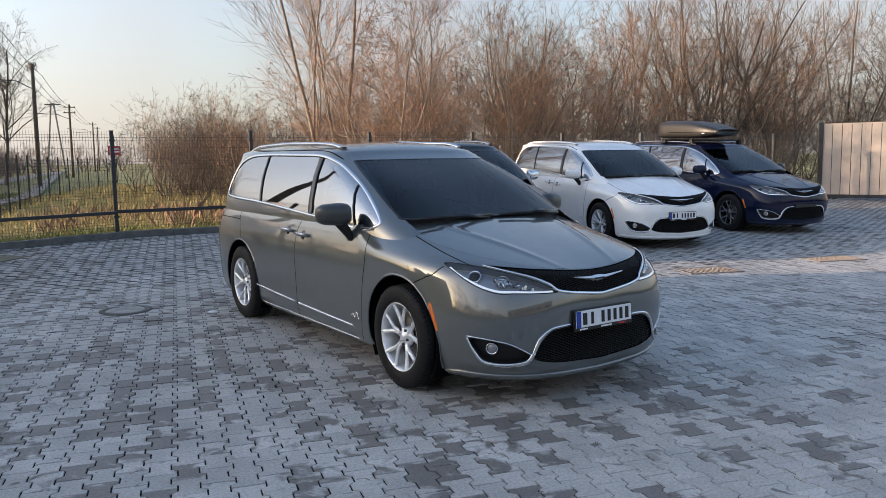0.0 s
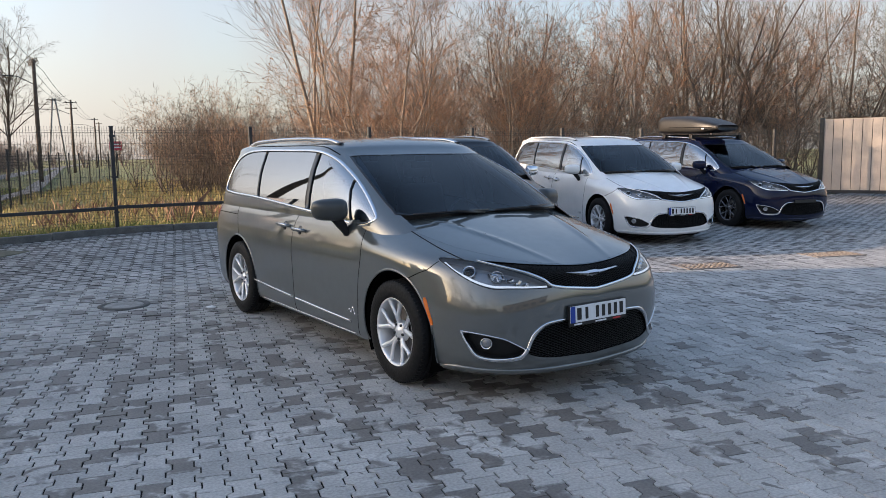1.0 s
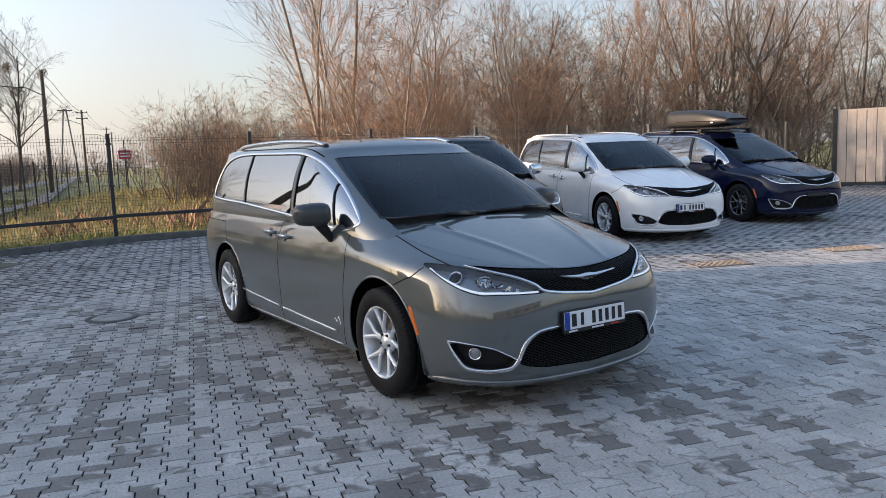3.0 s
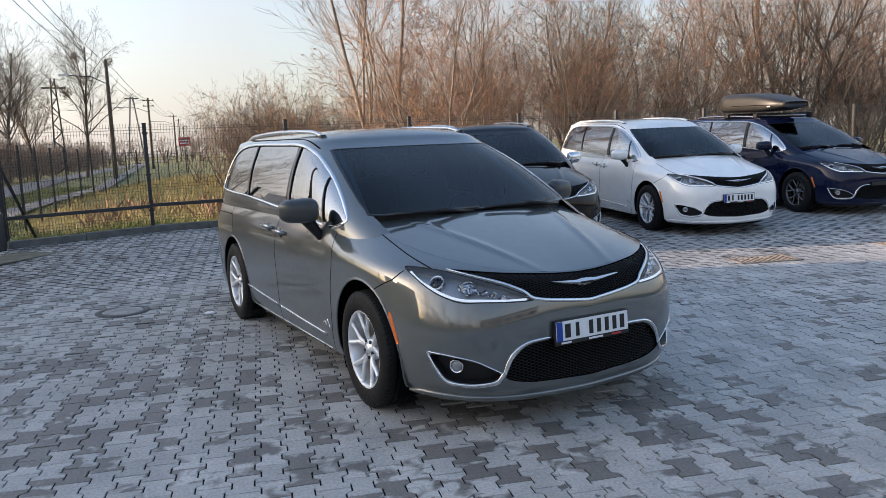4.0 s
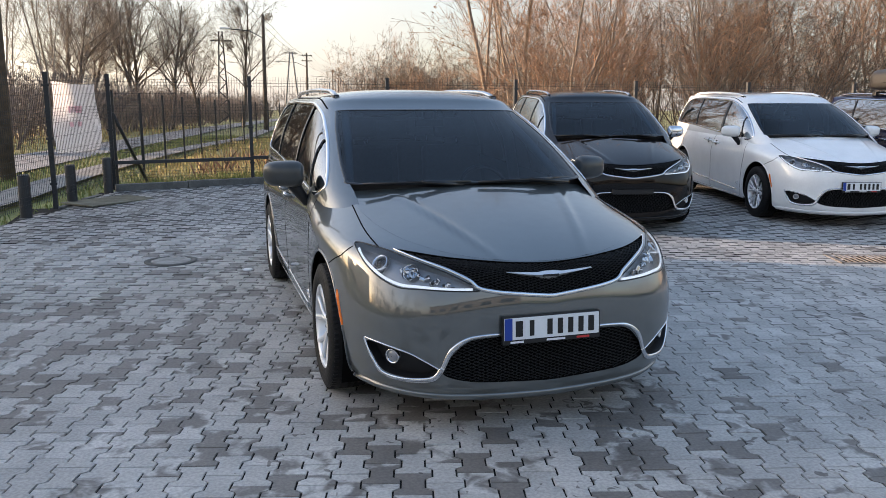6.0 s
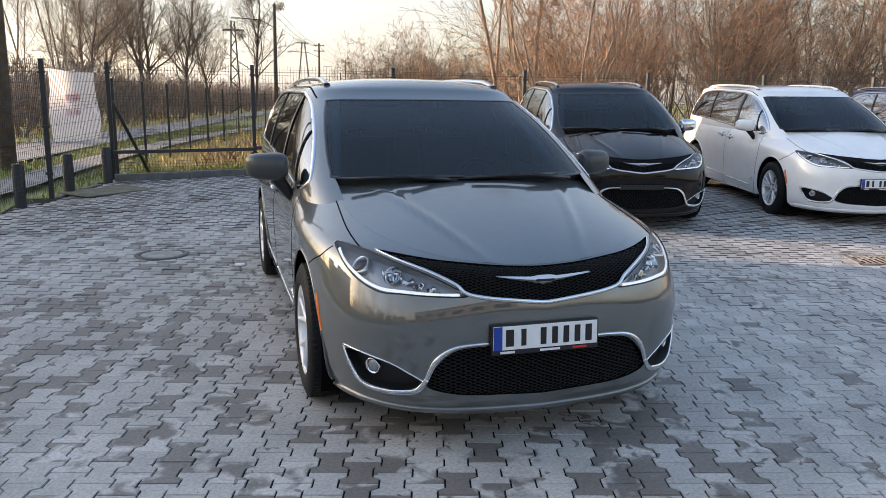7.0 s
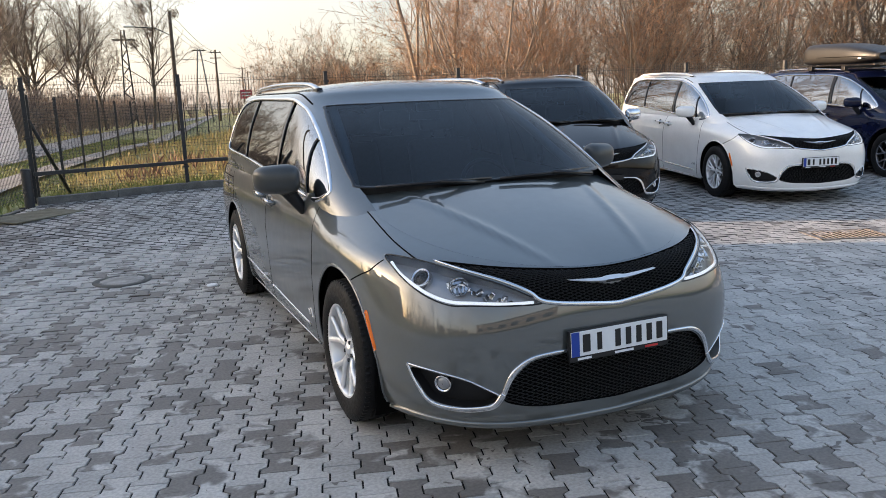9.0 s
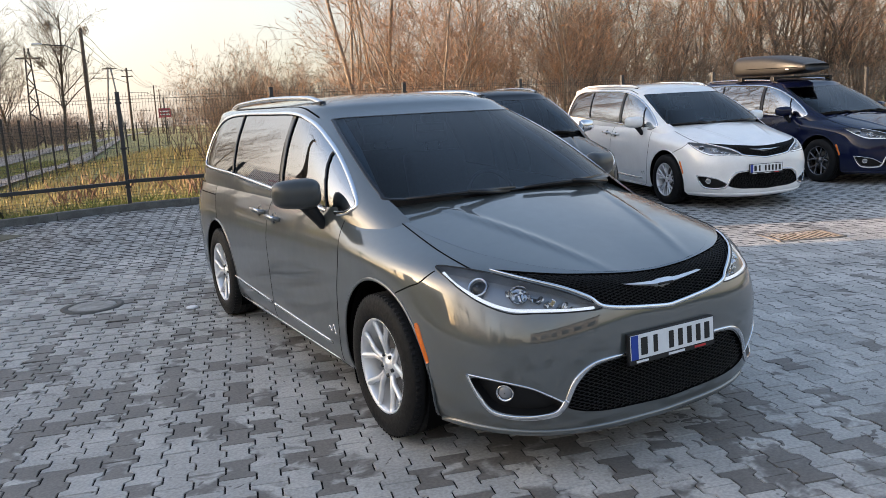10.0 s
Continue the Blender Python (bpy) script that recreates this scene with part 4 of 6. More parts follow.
        for i in range(n - 1):
            F += [(4 * i + j, 4 * i + (j + 1) % 4, 4 * i + 4 + (j + 1) % 4, 4 * i + 4 + j) for j in range(4)]
        return shape("emblem", V, F, EMBLEM, False)
    emblem = add("emblem", "emblem", None, wing, car, "plain chrome wing badge")
    add("emblem_bar", "emblem_bar", None, lambda: shape("emblem_bar", *block((-0.045, -0.981, 0.808), (0.045, -0.974, 0.819), 0.002), INK, False), emblem)
    holder = pose(-0.012, -1.026, 0.566, -3)
    low, top = (-0.078, 0.062) if plate else (-0.05, 0.012)
    back = add("plate_holder", f"plate_holder{low}", None, lambda: shape("plate_holder", *block((-0.266, -0.008, low), (0.266, 0.012, top), 0.003), INK, False), car, "", holder)
    if plate:
        tin = add("number_plate", "number_plate", None, lambda: shape("number_plate", *block((-0.258, -0.012, -0.054), (0.258, -0.007, 0.056), 0.002), PLATE_WHITE, False), back, "white plate with plain dark bars")
        add("blue_band", "blue_band", None, lambda: shape("blue_band", *block((-0.257, -0.0145, -0.053), (-0.217, -0.011, 0.055)), PLATE_BLUE, False), tin)
        for i, x in enumerate((-0.180, -0.112, -0.015, 0.042, 0.099, 0.156, 0.213)):
            w = (0.019, 0.012, 0.014, 0.014, 0.014, 0.014, 0.016)[i]
            part("bar", mesh_once(f"bar{w}", None, lambda: shape("bar", *block((-w, -0.0145, -0.038), (w, -0.011, 0.040)), INK, False)), tin, "", Matrix.Translation((x, 0, 0)))
        for x, mat, w in ((-0.19, PLATE_WHITE, 0.035), (0.02, PLATE_WHITE, 0.05), (0.17, RED_INK, 0.035)):
            part("caption_bar", mesh_once(f"cap{mat.name}{w}", None, lambda: shape("caption_bar", *block((-w, -0.0105, -0.071), (w, -0.0075, -0.061)), mat, False)), back, "", Matrix.Translation((x, 0, 0)))
    # cabin inside
    add("cowl", "cowl", None, lambda: shape("cowl", *cowl_strip(), PLASTIC))
    add("dashboard", "dashboard", None, lambda: shape("dashboard", *joined(block((-0.76, 0.30, 0.92), (0.76, 0.86, 1.10), 0.05), block((-0.70, 0.24, 1.0), (0.70, 0.55, 1.13), 0.03), block((-0.12, 0.8, 0.5), (0.12, 1.2, 0.95), 0.03)), DASH))
    wheel = add("steering_wheel", "steering_wheel", None, lambda: shape("steering_wheel", *moved(joined(tube([(0.185 * math.cos(a), 0.185 * math.sin(a), 0) for a in np.linspace(0, 2 * math.pi, 33)], 0.016, 8, False), block((-0.17, -0.02, -0.012), (0.17, 0.02, 0.0)), block((-0.06, -0.06, -0.03), (0.06, 0.06, 0.005), 0.01)), pose(0.38, 0.98, 1.03, 64)), PLASTIC))
    for x, y, w, h in ((-0.38, 1.38, 0.25, 0.60), (0.38, 1.38, 0.25, 0.60), (-0.42, 2.40, 0.24, 0.58), (0.42, 2.40, 0.24, 0.58), (0.0, 3.30, 0.58, 0.5)):
        cu, ba, he = seat(x, y, w, h)
        base = add("seat", f"seat{x}{y}", None, lambda: shape("seat", *cu, CLOTH))
        add("backrest", f"backrest{x}{y}", None, lambda: shape("backrest", *ba, CLOTH), base)
        add("headrest", f"headrest{x}{y}", None, lambda: shape("headrest", *he, CLOTH), base)
        tops = y + 0.27 + h * 0.25
        add("headrest_post", f"post{x}{y}", None, lambda: shape("headrest_post", *joined(*[tube([(x + d, tops - 0.03, 0.72 + h * 0.92), (x + d, tops + 0.0, 0.74 + h * 0.97 + 0.09)], 0.009, 6) for d in (-0.055, 0.055)]), CHROME), base)
    add("inner_mirror", "inner_mirror", None, lambda: shape("inner_mirror", *joined(block((-0.11, 1.13, 1.49), (0.11, 1.15, 1.545), 0.008), block((-0.04, 1.13, 1.545), (0.04, 1.2, 1.60), 0.01)), PLASTIC))
    add("headliner", "headliner", None, lambda: shape("headliner", *block((-0.66, 1.32, 1.62), (0.66, 3.8, 1.64), 0.008), HEADLINER, False))
    for s in (1, -1):
        add("inner_pillar", f"inner_pillar{s}", None, lambda: shape("inner_pillar", *joined(tube([(s * 0.74, 0.42, 1.14), (s * 0.66, 0.86, 1.40), (s * 0.60, 1.28, 1.61)], 0.03, 8), tube([(s * 0.86, 1.52, 1.0), (s * 0.80, 1.55, 1.4), (s * 0.70, 1.6, 1.62)], 0.045, 8)), TRIM_GREY))
    return car


def cowl_strip():
    a = np.linspace(-1, 1, 31)
    H = hood_point(a, np.full_like(a, 1.0))
    W = sheet(GREEN, a * 0.49, np.full_like(a, 0.136))
    H[:, 2] -= 0.010
    H[:, 1] -= 0.03
    V = np.concatenate([H, W])
    return V.tolist(), [(i, i + 1, 32 + i, 31 + i) for i in range(30)]


def ground_z(x, y):
    """The yard falls gently towards its drains."""
    t = np.clip((np.asarray(y, float) - 1.6) / 1.4, 0, 1)
    return 0.03 * np.where(np.asarray(y) < 3.0, 0.7 * t * t, np.minimum(np.asarray(y, float), 11.0) - 2.3)


def parked(x, y, yaw):
    slope = math.degrees(math.atan(float(ground_z(x, y + 2.5) - ground_z(x, y + 0.2)) / 2.3)) if y > 1 else 0.0
    return pose(x, y, float(ground_z(x, y)), slope, 0, yaw)


# ---- yard, verge, road ----
def sheet_grid(name, xs, ys, z, mat, kind="structure", label="", inside=None):
    V = [(x, y, z(x, y)) for x in xs for y in ys]
    m = len(ys)
    F = []
    for i in range(len(xs) - 1):
        for j in range(m - 1):
            cx, cy = (xs[i] + xs[i + 1]) / 2, (ys[j] + ys[j + 1]) / 2
            if inside is None or inside(cx, cy):
                F.append((i * m + j, (i + 1) * m + j, (i + 1) * m + j + 1, i * m + j + 1))
    return tagged(new(name, shape(name, V, F, mat)), label, "", "", kind)


POST_ONE, CORNER, LEFT_POST = (-0.92, 10.70), (-3.27, 10.03), (-3.83, 7.93)
FENCE_DIR = (2.557, -0.18)


def fence_y(x):
    """The yard's rear fence line."""
    if x < POST_ONE[0]:
        return CORNER[1] + (x - CORNER[0]) * (POST_ONE[1] - CORNER[1]) / (POST_ONE[0] - CORNER[0])
    return POST_ONE[1] + (x - POST_ONE[0]) * FENCE_DIR[1] / FENCE_DIR[0]


def fence_x(y):
    """The yard's edge along the footway."""
    return CORNER[0] + (y - CORNER[1]) * (CORNER[0] - LEFT_POST[0]) / (CORNER[1] - LEFT_POST[1])


def row_x(y):
    """The line of posts that runs on along the footway beyond the yard."""
    d = y - 10.3
    return -3.25 + 0.08 * d + 0.0042 * d * d


def land(x, y):
    z = float(ground_z(x, y))
    return z - 0.05 + 0.03 * math.sin(x * 0.9) * math.sin(y * 0.7)


far = [-2500, -800, -300, -120, -60, -34, -26] + [-20 + 1.5 * i for i in range(41)] + [45, 55, 70, 100, 200, 500, 1000, 2500]
fary = [-2500, -800, -200, -80, -40, -25] + [-18 + 1.5 * i for i in range(39)] + [45, 60, 80, 110, 160, 250, 400, 800, 2500]
sheet_grid("ground", far, fary, lambda x, y: land(x, y) - 0.03, SOIL, label="rough verge of grass and soil round the yard")

yard_x = [-14 + 0.75 * i for i in range(60)]
yard_y = [-16 + 0.55 * i for i in range(50)]
yard = sheet_grid("pavement", yard_x, yard_y, lambda x, y: float(ground_z(x, y)) - 0.0065, JOINT, label="yard of grey interlocking concrete pavers with damp stains",
                  inside=lambda x, y: y < fence_y(x) - 0.05 and (x > fence_x(y) - 0.1))

# the footway, grass strip and road beyond the side fence
def strip(name, x0, x1, y0, y1, z, mat, label):
    ys = list(np.linspace(y0, 40, 40)) + list(np.linspace(46, y1, 16))
    V, F = [], []
    for y in ys:
        c = row_x(min(y, 34)) + (max(y, 34) - 34) * 0.13 if y > 10.3 else fence_x(y)
        for k in range(3):
            V.append((c + x0 + (x1 - x0) * k / 2, y, 0.25 * min(1, max(0.4, (y - 2.3) / 8.7)) + z))
    n = len(ys)
    F = [(3 * i + k, 3 * i + k + 1, 3 * i + 4 + k, 3 * i + 3 + k) for i in range(n - 1) for k in range(2)]
    return tagged(new(name, shape(name, V, F, mat)), label, "", "", "structure")


strip("footway", -1.80, -0.98, -30, 150, 0.02, WALK, "pale concrete footway beside the fence")


def road_edge(y):
    """The road's edge on the yard's side."""
    return float(np.interp(y, [-60, 10, 23.5, 37, 55, 80, 150, 300], [-25.0, -6.3, -4.9, -3.1, -1.0, 3.0, 15.0, 42.0]))


road_y = list(np.linspace(-60, 10, 12)) + list(np.linspace(13, 300, 90))
road_v = [(road_edge(y) - 1.2 * k, y, 0.25 * min(1, max(0.4, (y - 2.3) / 8.7)) - 0.012 + 0.012 * (k == 1)) for y in road_y for k in range(3)]
tagged(new("road", shape("road", road_v, [(3 * i + k, 3 * i + 3 + k, 3 * i + 4 + k, 3 * i + 1 + k) for i in range(len(road_y) - 1) for k in range(2)], ASPHALT)),
       "worn grey asphalt road beyond the grass strip", "", "", "structure")

# kerb under the rear fence and along the side
def run(a, b, step):
    n = max(1, round(math.dist(a, b) / step))
    return [((a[0] + (b[0] - a[0]) * i / n, a[1] + (b[1] - a[1]) * i / n), (a[0] + (b[0] - a[0]) * (i + 1) / n, a[1] + (b[1] - a[1]) * (i + 1) / n)) for i in range(n)]


kerb = tagged(new("kerb"), "low concrete kerb under the fence", "", "", "structure")
end_x = POST_ONE[0] + FENCE_DIR[0] * 8
for a, b in run(CORNER, POST_ONE, 1.0) + run(POST_ONE, (end_x, fence_y(end_x)), 1.0):
    L = math.dist(a, b)
    m = pose(a[0], a[1] - 0.02, float(ground_z(a[0], a[1])), 0, 0, math.degrees(math.atan2(b[1] - a[1], b[0] - a[0])))
    part("kerb_stone", mesh_once(f"kerb{L:.3f}", None, lambda: shape("kerb_stone", *block((0.003, -0.10, -0.1), (L - 0.003, 0.04, 0.115), 0.012), KERB, False)), kerb, "", m)
edge = tagged(new("edging"), "flush concrete edging along the footway side", "", "", "structure")
for a, b in run((fence_x(-12.0) - 0.1, -12.0), (CORNER[0] - 0.1, CORNER[1]), 1.0):
    L = math.dist(a, b)
    m = pose(a[0], a[1], float(ground_z(a[0], a[1])), 0, 0, math.degrees(math.atan2(b[1] - a[1], b[0] - a[0])))
    part("kerb_stone", mesh_once(f"edging{L:.3f}", None, lambda: shape("kerb_stone", *block((0.003, -0.05, -0.1), (L - 0.003, 0.05, 0.012), 0.008), KERB, False)), edge, "", m)


# ---- fence ----
def fence_panel(L, H, z0, name, pitch=0.05, r=0.0020):
    """Welded mesh: upright wires 50 mm apart, paired cross wires, four folded ridges."""
    bits = []
    for i in range(int(L / pitch)):
        x = 0.03 + i * pitch
        bits.append(block((x - r, -r, z0), (x + r, r, H)))
    ridge = [z0 + 0.10, z0 + 0.65, z0 + 1.20, H - 0.12]
    for z in ridge:
        bits += [block((0, -0.012 - r, z - r), (L, -0.012 + r, z + r)), block((0, -r * 2, z + 0.05 - r), (L, 0, z + 0.05 + r)), block((0, -r * 2, z - 0.05 - r), (L, 0, z - 0.05 + r))]
    for z in np.arange(z0 + 0.3, H, 0.2):
        bits.append(block((0, -r * 2, z - r), (L, 0, z + r)))
    return shape(name, *joined(*bits), WIRE, False)


def fence_post(H):
    pole = block((-0.032, -0.032, 0), (0.032, 0.032, H), 0.004)
    cap = block((-0.036, -0.036, H), (0.036, 0.036, H + 0.02), 0.006)
    clips = [block((-0.05, -0.045, z), (0.05, -0.030, z + 0.035), 0.003) for z in (0.35, 1.0, H - 0.18)]
    return shape("post", *joined(pole, cap), STEEL, False), shape("clip", *joined(*clips), STEEL, False)


fence = tagged(new("fence"), "black welded mesh fence on square steel posts", "fence", "", "structure")
post_me, clip_me = fence_post(1.93)
spots = [(fence_x(LEFT_POST[1] - 2.17 * k), LEFT_POST[1] - 2.17 * k) for k in (7, 6, 5, 4, 3, 2, 1)] + [LEFT_POST, CORNER, POST_ONE]
spots += [(POST_ONE[0] + FENCE_DIR[0] * k, POST_ONE[1] + FENCE_DIR[1] * k) for k in range(1, 9)]
for i, (x, y) in enumerate(spots):
    z = float(ground_z(x, y))
    p = part("post", post_me, fence, "", pose(x, y, z + 0.02))
    part("clip", clip_me, p)
    if i + 1 < len(spots):
        x1, y1 = spots[i + 1]
        L = math.dist((x, y), (x1, y1))
        ang = math.degrees(math.atan2(y1 - y, x1 - x))
        me = mesh_once(f"panel{L:.2f}", None, lambda: fence_panel(L, 1.93, 0.12, "mesh_panel"))
        part("mesh_panel", me, fence, "", pose(x, y, z + 0.03, 0, -math.degrees(math.atan2(float(ground_z(x1, y1)) - z, L)), ang))
for a, b in ((CORNER, POST_ONE), (POST_ONE, (POST_ONE[0] + FENCE_DIR[0] * 3, POST_ONE[1] + FENCE_DIR[1] * 3))):
    L = math.dist(a, b)
    part("rail", shape("rail", *block((0, -0.085, 0.455), (L, -0.04, 0.515), 0.006), STEEL, False), fence, "thick dark guard rail",
         pose(a[0], a[1], float(ground_z(*a)), 0, 0, math.degrees(math.atan2(b[1] - a[1], b[0] - a[0]))))
# slanting brace at the corner
part("brace", shape("brace", *tube([(CORNER[0] + 0.02, CORNER[1] + 0.2, 1.55), (CORNER[0] + 0.42, CORNER[1] + 1.5, 0.22)], 0.03, 8), STEEL), fence)

# further fence along the footway
side_fence = tagged(new("side_fence"), "lower dark mesh fence running along the footway", "fence", "", "structure")
side_row = [(row_x(10.3 + 2.55 * k), 10.3 + 2.55 * k) for k in range(16)]
low_post = shape("post", *joined(block((-0.025, -0.025, 0), (0.025, 0.025, 1.68), 0.003), block((-0.028, -0.028, 1.68), (0.028, 0.028, 1.70))), STEEL, False)
for i, (x, y) in enumerate(side_row):
    part("post", low_post, side_fence, "", pose(x, y, 0.24))
    if i + 1 < len(side_row):
        x1, y1 = side_row[i + 1]
        L = math.dist((x, y), (x1, y1))
        me = mesh_once(f"low{L:.2f}", None, lambda: fence_panel(L, 1.60, 0.10, "mesh_panel", 0.10, 0.0018))
        part("mesh_panel", me, side_fence, "", pose(x, y, 0.24, 0, 0, math.degrees(math.atan2(y1 - y, x1 - x))))

# bollards beside the fence
bollard_me = shape("post", *lathe([(0.0, 0.075), (0.58, 0.075), (0.60, 0.070), (0.60, 0.001)], 24, "z"), STEEL)
bollard_me.shade_smooth()
cap_me = shape("cap", *lathe([(0.602, 0.078), (0.612, 0.074), (0.616, 0.001)], 24, "z"), KERB)
for x, y in ((-4.09, 7.30), (-3.72, 8.62), (-3.34, 9.78)):
    b = tagged(new("bollard"), "dark grey steel bollard with a pale cap", "bollard", "bollards by the fence")
    b.matrix_basis = pose(x, y, float(ground_z(x, y)) - 0.02)
    part("tube", bollard_me, b)
    part("cap", cap_me, b)

# banner tied to the side fence
V, F = [], []
bw, bh, nx, nz = 1.55, 1.04, 24, 22
for i in range(nx + 1):
    for j in range(nz + 1):
        a, c = i / nx, j / nz
        V.append((a * bw + 0.02 * math.sin(c * 9), 0.025 * math.sin(a * 11 + c * 3) + 0.02 * math.sin(c * 7 + a * 2), c * bh - 0.02 * math.sin(a * math.pi)))
F = [(i * (nz + 1) + j, (i + 1) * (nz + 1) + j, (i + 1) * (nz + 1) + j + 1, i * (nz + 1) + j + 1) for i in range(nx) for j in range(nz)]
banner = tagged(new("banner", shape("banner", V, F, BANNER)), "faded white cloth banner with washed-out pink print on the fence", "banner")
banner.matrix_basis = pose(-3.80, 8.20, 0.98, 0, 0, 75.1)
prints = [[(0.35 + 0.5 * i / 8, 0.028 * math.sin((0.30 + 0.42 * i / 8) * 11 + 3 * z) - 0.03, z * bh) for i in range(9)] for z in (0.56, 0.66, 0.36, 0.43)]
for lo, hi in ((0, 1), (2, 3)):
    part("print", shape("print", prints[lo] + prints[hi], [(i, i + 1, 10 + i, 9 + i) for i in range(8)], BANNER_INK), banner)

# metal gate at the far side
gate = tagged(new("gate"), "closed beige corrugated metal sliding gate", "gate")
gate.matrix_basis = pose(19.25, 9.30, float(ground_z(0, 9.3)), 0, 0, -66)
part("end_post", shape("end_post", *block((-0.12, -0.06, 0), (0.0, 0.06, 2.32), 0.006), STEEL, False), gate)
part("bottom_rail", shape("bottom_rail", *block((0, -0.04, 0.03), (6.6, 0.04, 0.13), 0.006), STEEL, False), gate)
part("top_rail", shape("top_rail", *block((0, -0.03, 2.24), (6.6, 0.03, 2.28), 0.004), GATE_SHEET, False), gate)
part("backing", shape("backing", *block((0, 0.004, 0.13), (6.6, 0.012, 2.24)), STEEL, False), gate)
slat = shape("slat", *joined(block((0, -0.022, 0.13), (0.246, 0.0, 2.24), 0.006), block((0.08, -0.027, 0.13), (0.086, -0.02, 2.24)), block((0.16, -0.027, 0.13), (0.166, -0.02, 2.24))), GATE_SHEET, False)
for i in range(25):
    part("slat", slat, gate, "", Matrix.Translation((0.262 * i, 0, 0)))

# drains, manhole, mat
def grate(x, y, w, d, yaw, label):
    g = tagged(new("drain_grate"), label, "drain")
    g.matrix_basis = pose(x, y, float(ground_z(x, y)) + 0.006, 0, 0, yaw)
    part("rim", shape("rim", *joined(block((-w, -d, -0.03), (w, -d + 0.03, 0.004)), block((-w, d - 0.03, -0.03), (w, d, 0.004)), block((-w, -d, -0.03), (-w + 0.03, d, 0.004)), block((w - 0.03, -d, -0.03), (w, d, 0.004))), IRON, False), g)
    part("pit", shape("pit", *block((-w + 0.02, -d + 0.02, -0.012), (w - 0.02, d - 0.02, -0.004)), GAP, False), g)
    n = 12
    bar = shape("bar", *block((-0.012, -d + 0.03, -0.03), (0.012, d - 0.03, 0.002)), IRON, False)
    for i in range(n):
        part("bar", bar, g, "", Matrix.Translation((-w + 0.05 + (2 * w - 0.1) * i / (n - 1), 0, 0)))


grate(5.30, 2.36, 0.40, 0.26, -20, "rusty iron drain grate set in the pavers")
grate(7.75, 2.02, 0.42, 0.26, -20, "rusty iron drain grate set in the pavers")
hole = tagged(new("manhole"), "round worn manhole cover in a concrete ring", "manhole cover")
hole.matrix_basis = pose(-2.06, 4.05, float(ground_z(-2, 4.05)) + 0.004)
part("ring", shape("ring", *lathe([(-0.02, 0.20), (0.003, 0.205), (0.003, 0.265), (-0.02, 0.27)], 40, "z"), KERB), hole)
part("cover", shape("cover", *lathe([(-0.02, 0.20), (0.001, 0.198), (0.001, 0.17), (0.004, 0.16), (0.004, 0.10), (0.001, 0.09), (0.001, 0.001)], 40, "z"), COVER), hole)
cap = tagged(new("cap", shape("cap", *lathe([(0.0, 0.052), (0.008, 0.050), (0.012, 0.042), (0.010, 0.001)], 20, "z"), PLATE_WHITE)), "small round white cap lying on the pavers", "cap")
cap.matrix_basis = pose(-1.30, 3.45, float(ground_z(-1.3, 3.45)) + 0.001)
rug = tagged(new("mat", shape("mat", *block((-0.62, -0.34, 0), (0.62, 0.34, 0.02), 0.006), MAT_RUG, False)), "worn brown mat lying flat on the pavers by the fence", "mat")
rug.matrix_basis = pose(-3.2, 8.72, float(ground_z(0, 8.72)) + 0.004, 1.7, 0, 48)


# ---- cars ----
CARS = "parked minivans"
build_car("minivan", "glossy mid-grey minivan with chrome trim parked on the pavers", CARS, GREY_PAINT, "plain", Matrix.Translation((-0.955, 0.2, 0)) @ pose(0, 0, 0, 0.35, 0, 1.8) @ Matrix.Translation((0.955, -0.2, 0)), True, SILVER)
build_car("minivan", "black minivan with an empty plate holder, parked in the row behind", CARS, BLACK_PAINT, "plain", parked(3.69, 5.30, -12.6), False, SILVER, True)
build_car("minivan", "white minivan with multi-spoke wheels parked in the row", CARS, WHITE_PAINT, "multi", parked(6.95, 5.02, -13.2), True, WHITE_PAINT)
blue_place = parked(10.60, 5.20, -10.0)
build_car("minivan", "dark blue minivan with dark alloy wheels carrying a roof box", CARS, BLUE_PAINT, "dark", blue_place, False, SILVER)


def roof_box():
    bm = bmesh.new()
    rings = []
    for i in range(25):
        f = i / 24
        y = -0.95 + 1.95 * f
        nose, tail = 1 - min(1, f / 0.42), max(0, (f - 0.88) / 0.12)
        w = 0.42 * (1 - 0.34 * nose ** 3) * (1 - 0.30 * tail ** 2.5)
        h = 0.34 * (0.22 + 0.80 * (1 - max(0, 1 - f / 0.72) ** 2.2)) * (1 - 0.40 * tail ** 2.5)
        ring = []
        for j in range(24):
            a = 2 * math.pi * j / 24
            c, s = math.cos(a), math.sin(a)
            ring.append(bm.verts.new((w * math.copysign(abs(c) ** 0.45, c), y, 0.14 + (h * 0.74 * abs(s) ** 0.48 if s > 0 else -0.13 * (1 - 0.55 * nose ** 2) * abs(s) ** 0.5))))
        rings.append(ring)
    for a, b in zip(rings, rings[1:]):
        for j in range(24):
            bm.faces.new((a[j], a[(j + 1) % 24], b[(j + 1) % 24], b[j]))
    bm.faces.new(rings[0])
    bm.faces.new(rings[-1][::-1])
    me = bpy.data.meshes.new("shell")
    bm.to_mesh(me)
    bm.free()
    me.materials.append(BOX_SHELL)
    me.shade_smooth()
    return me


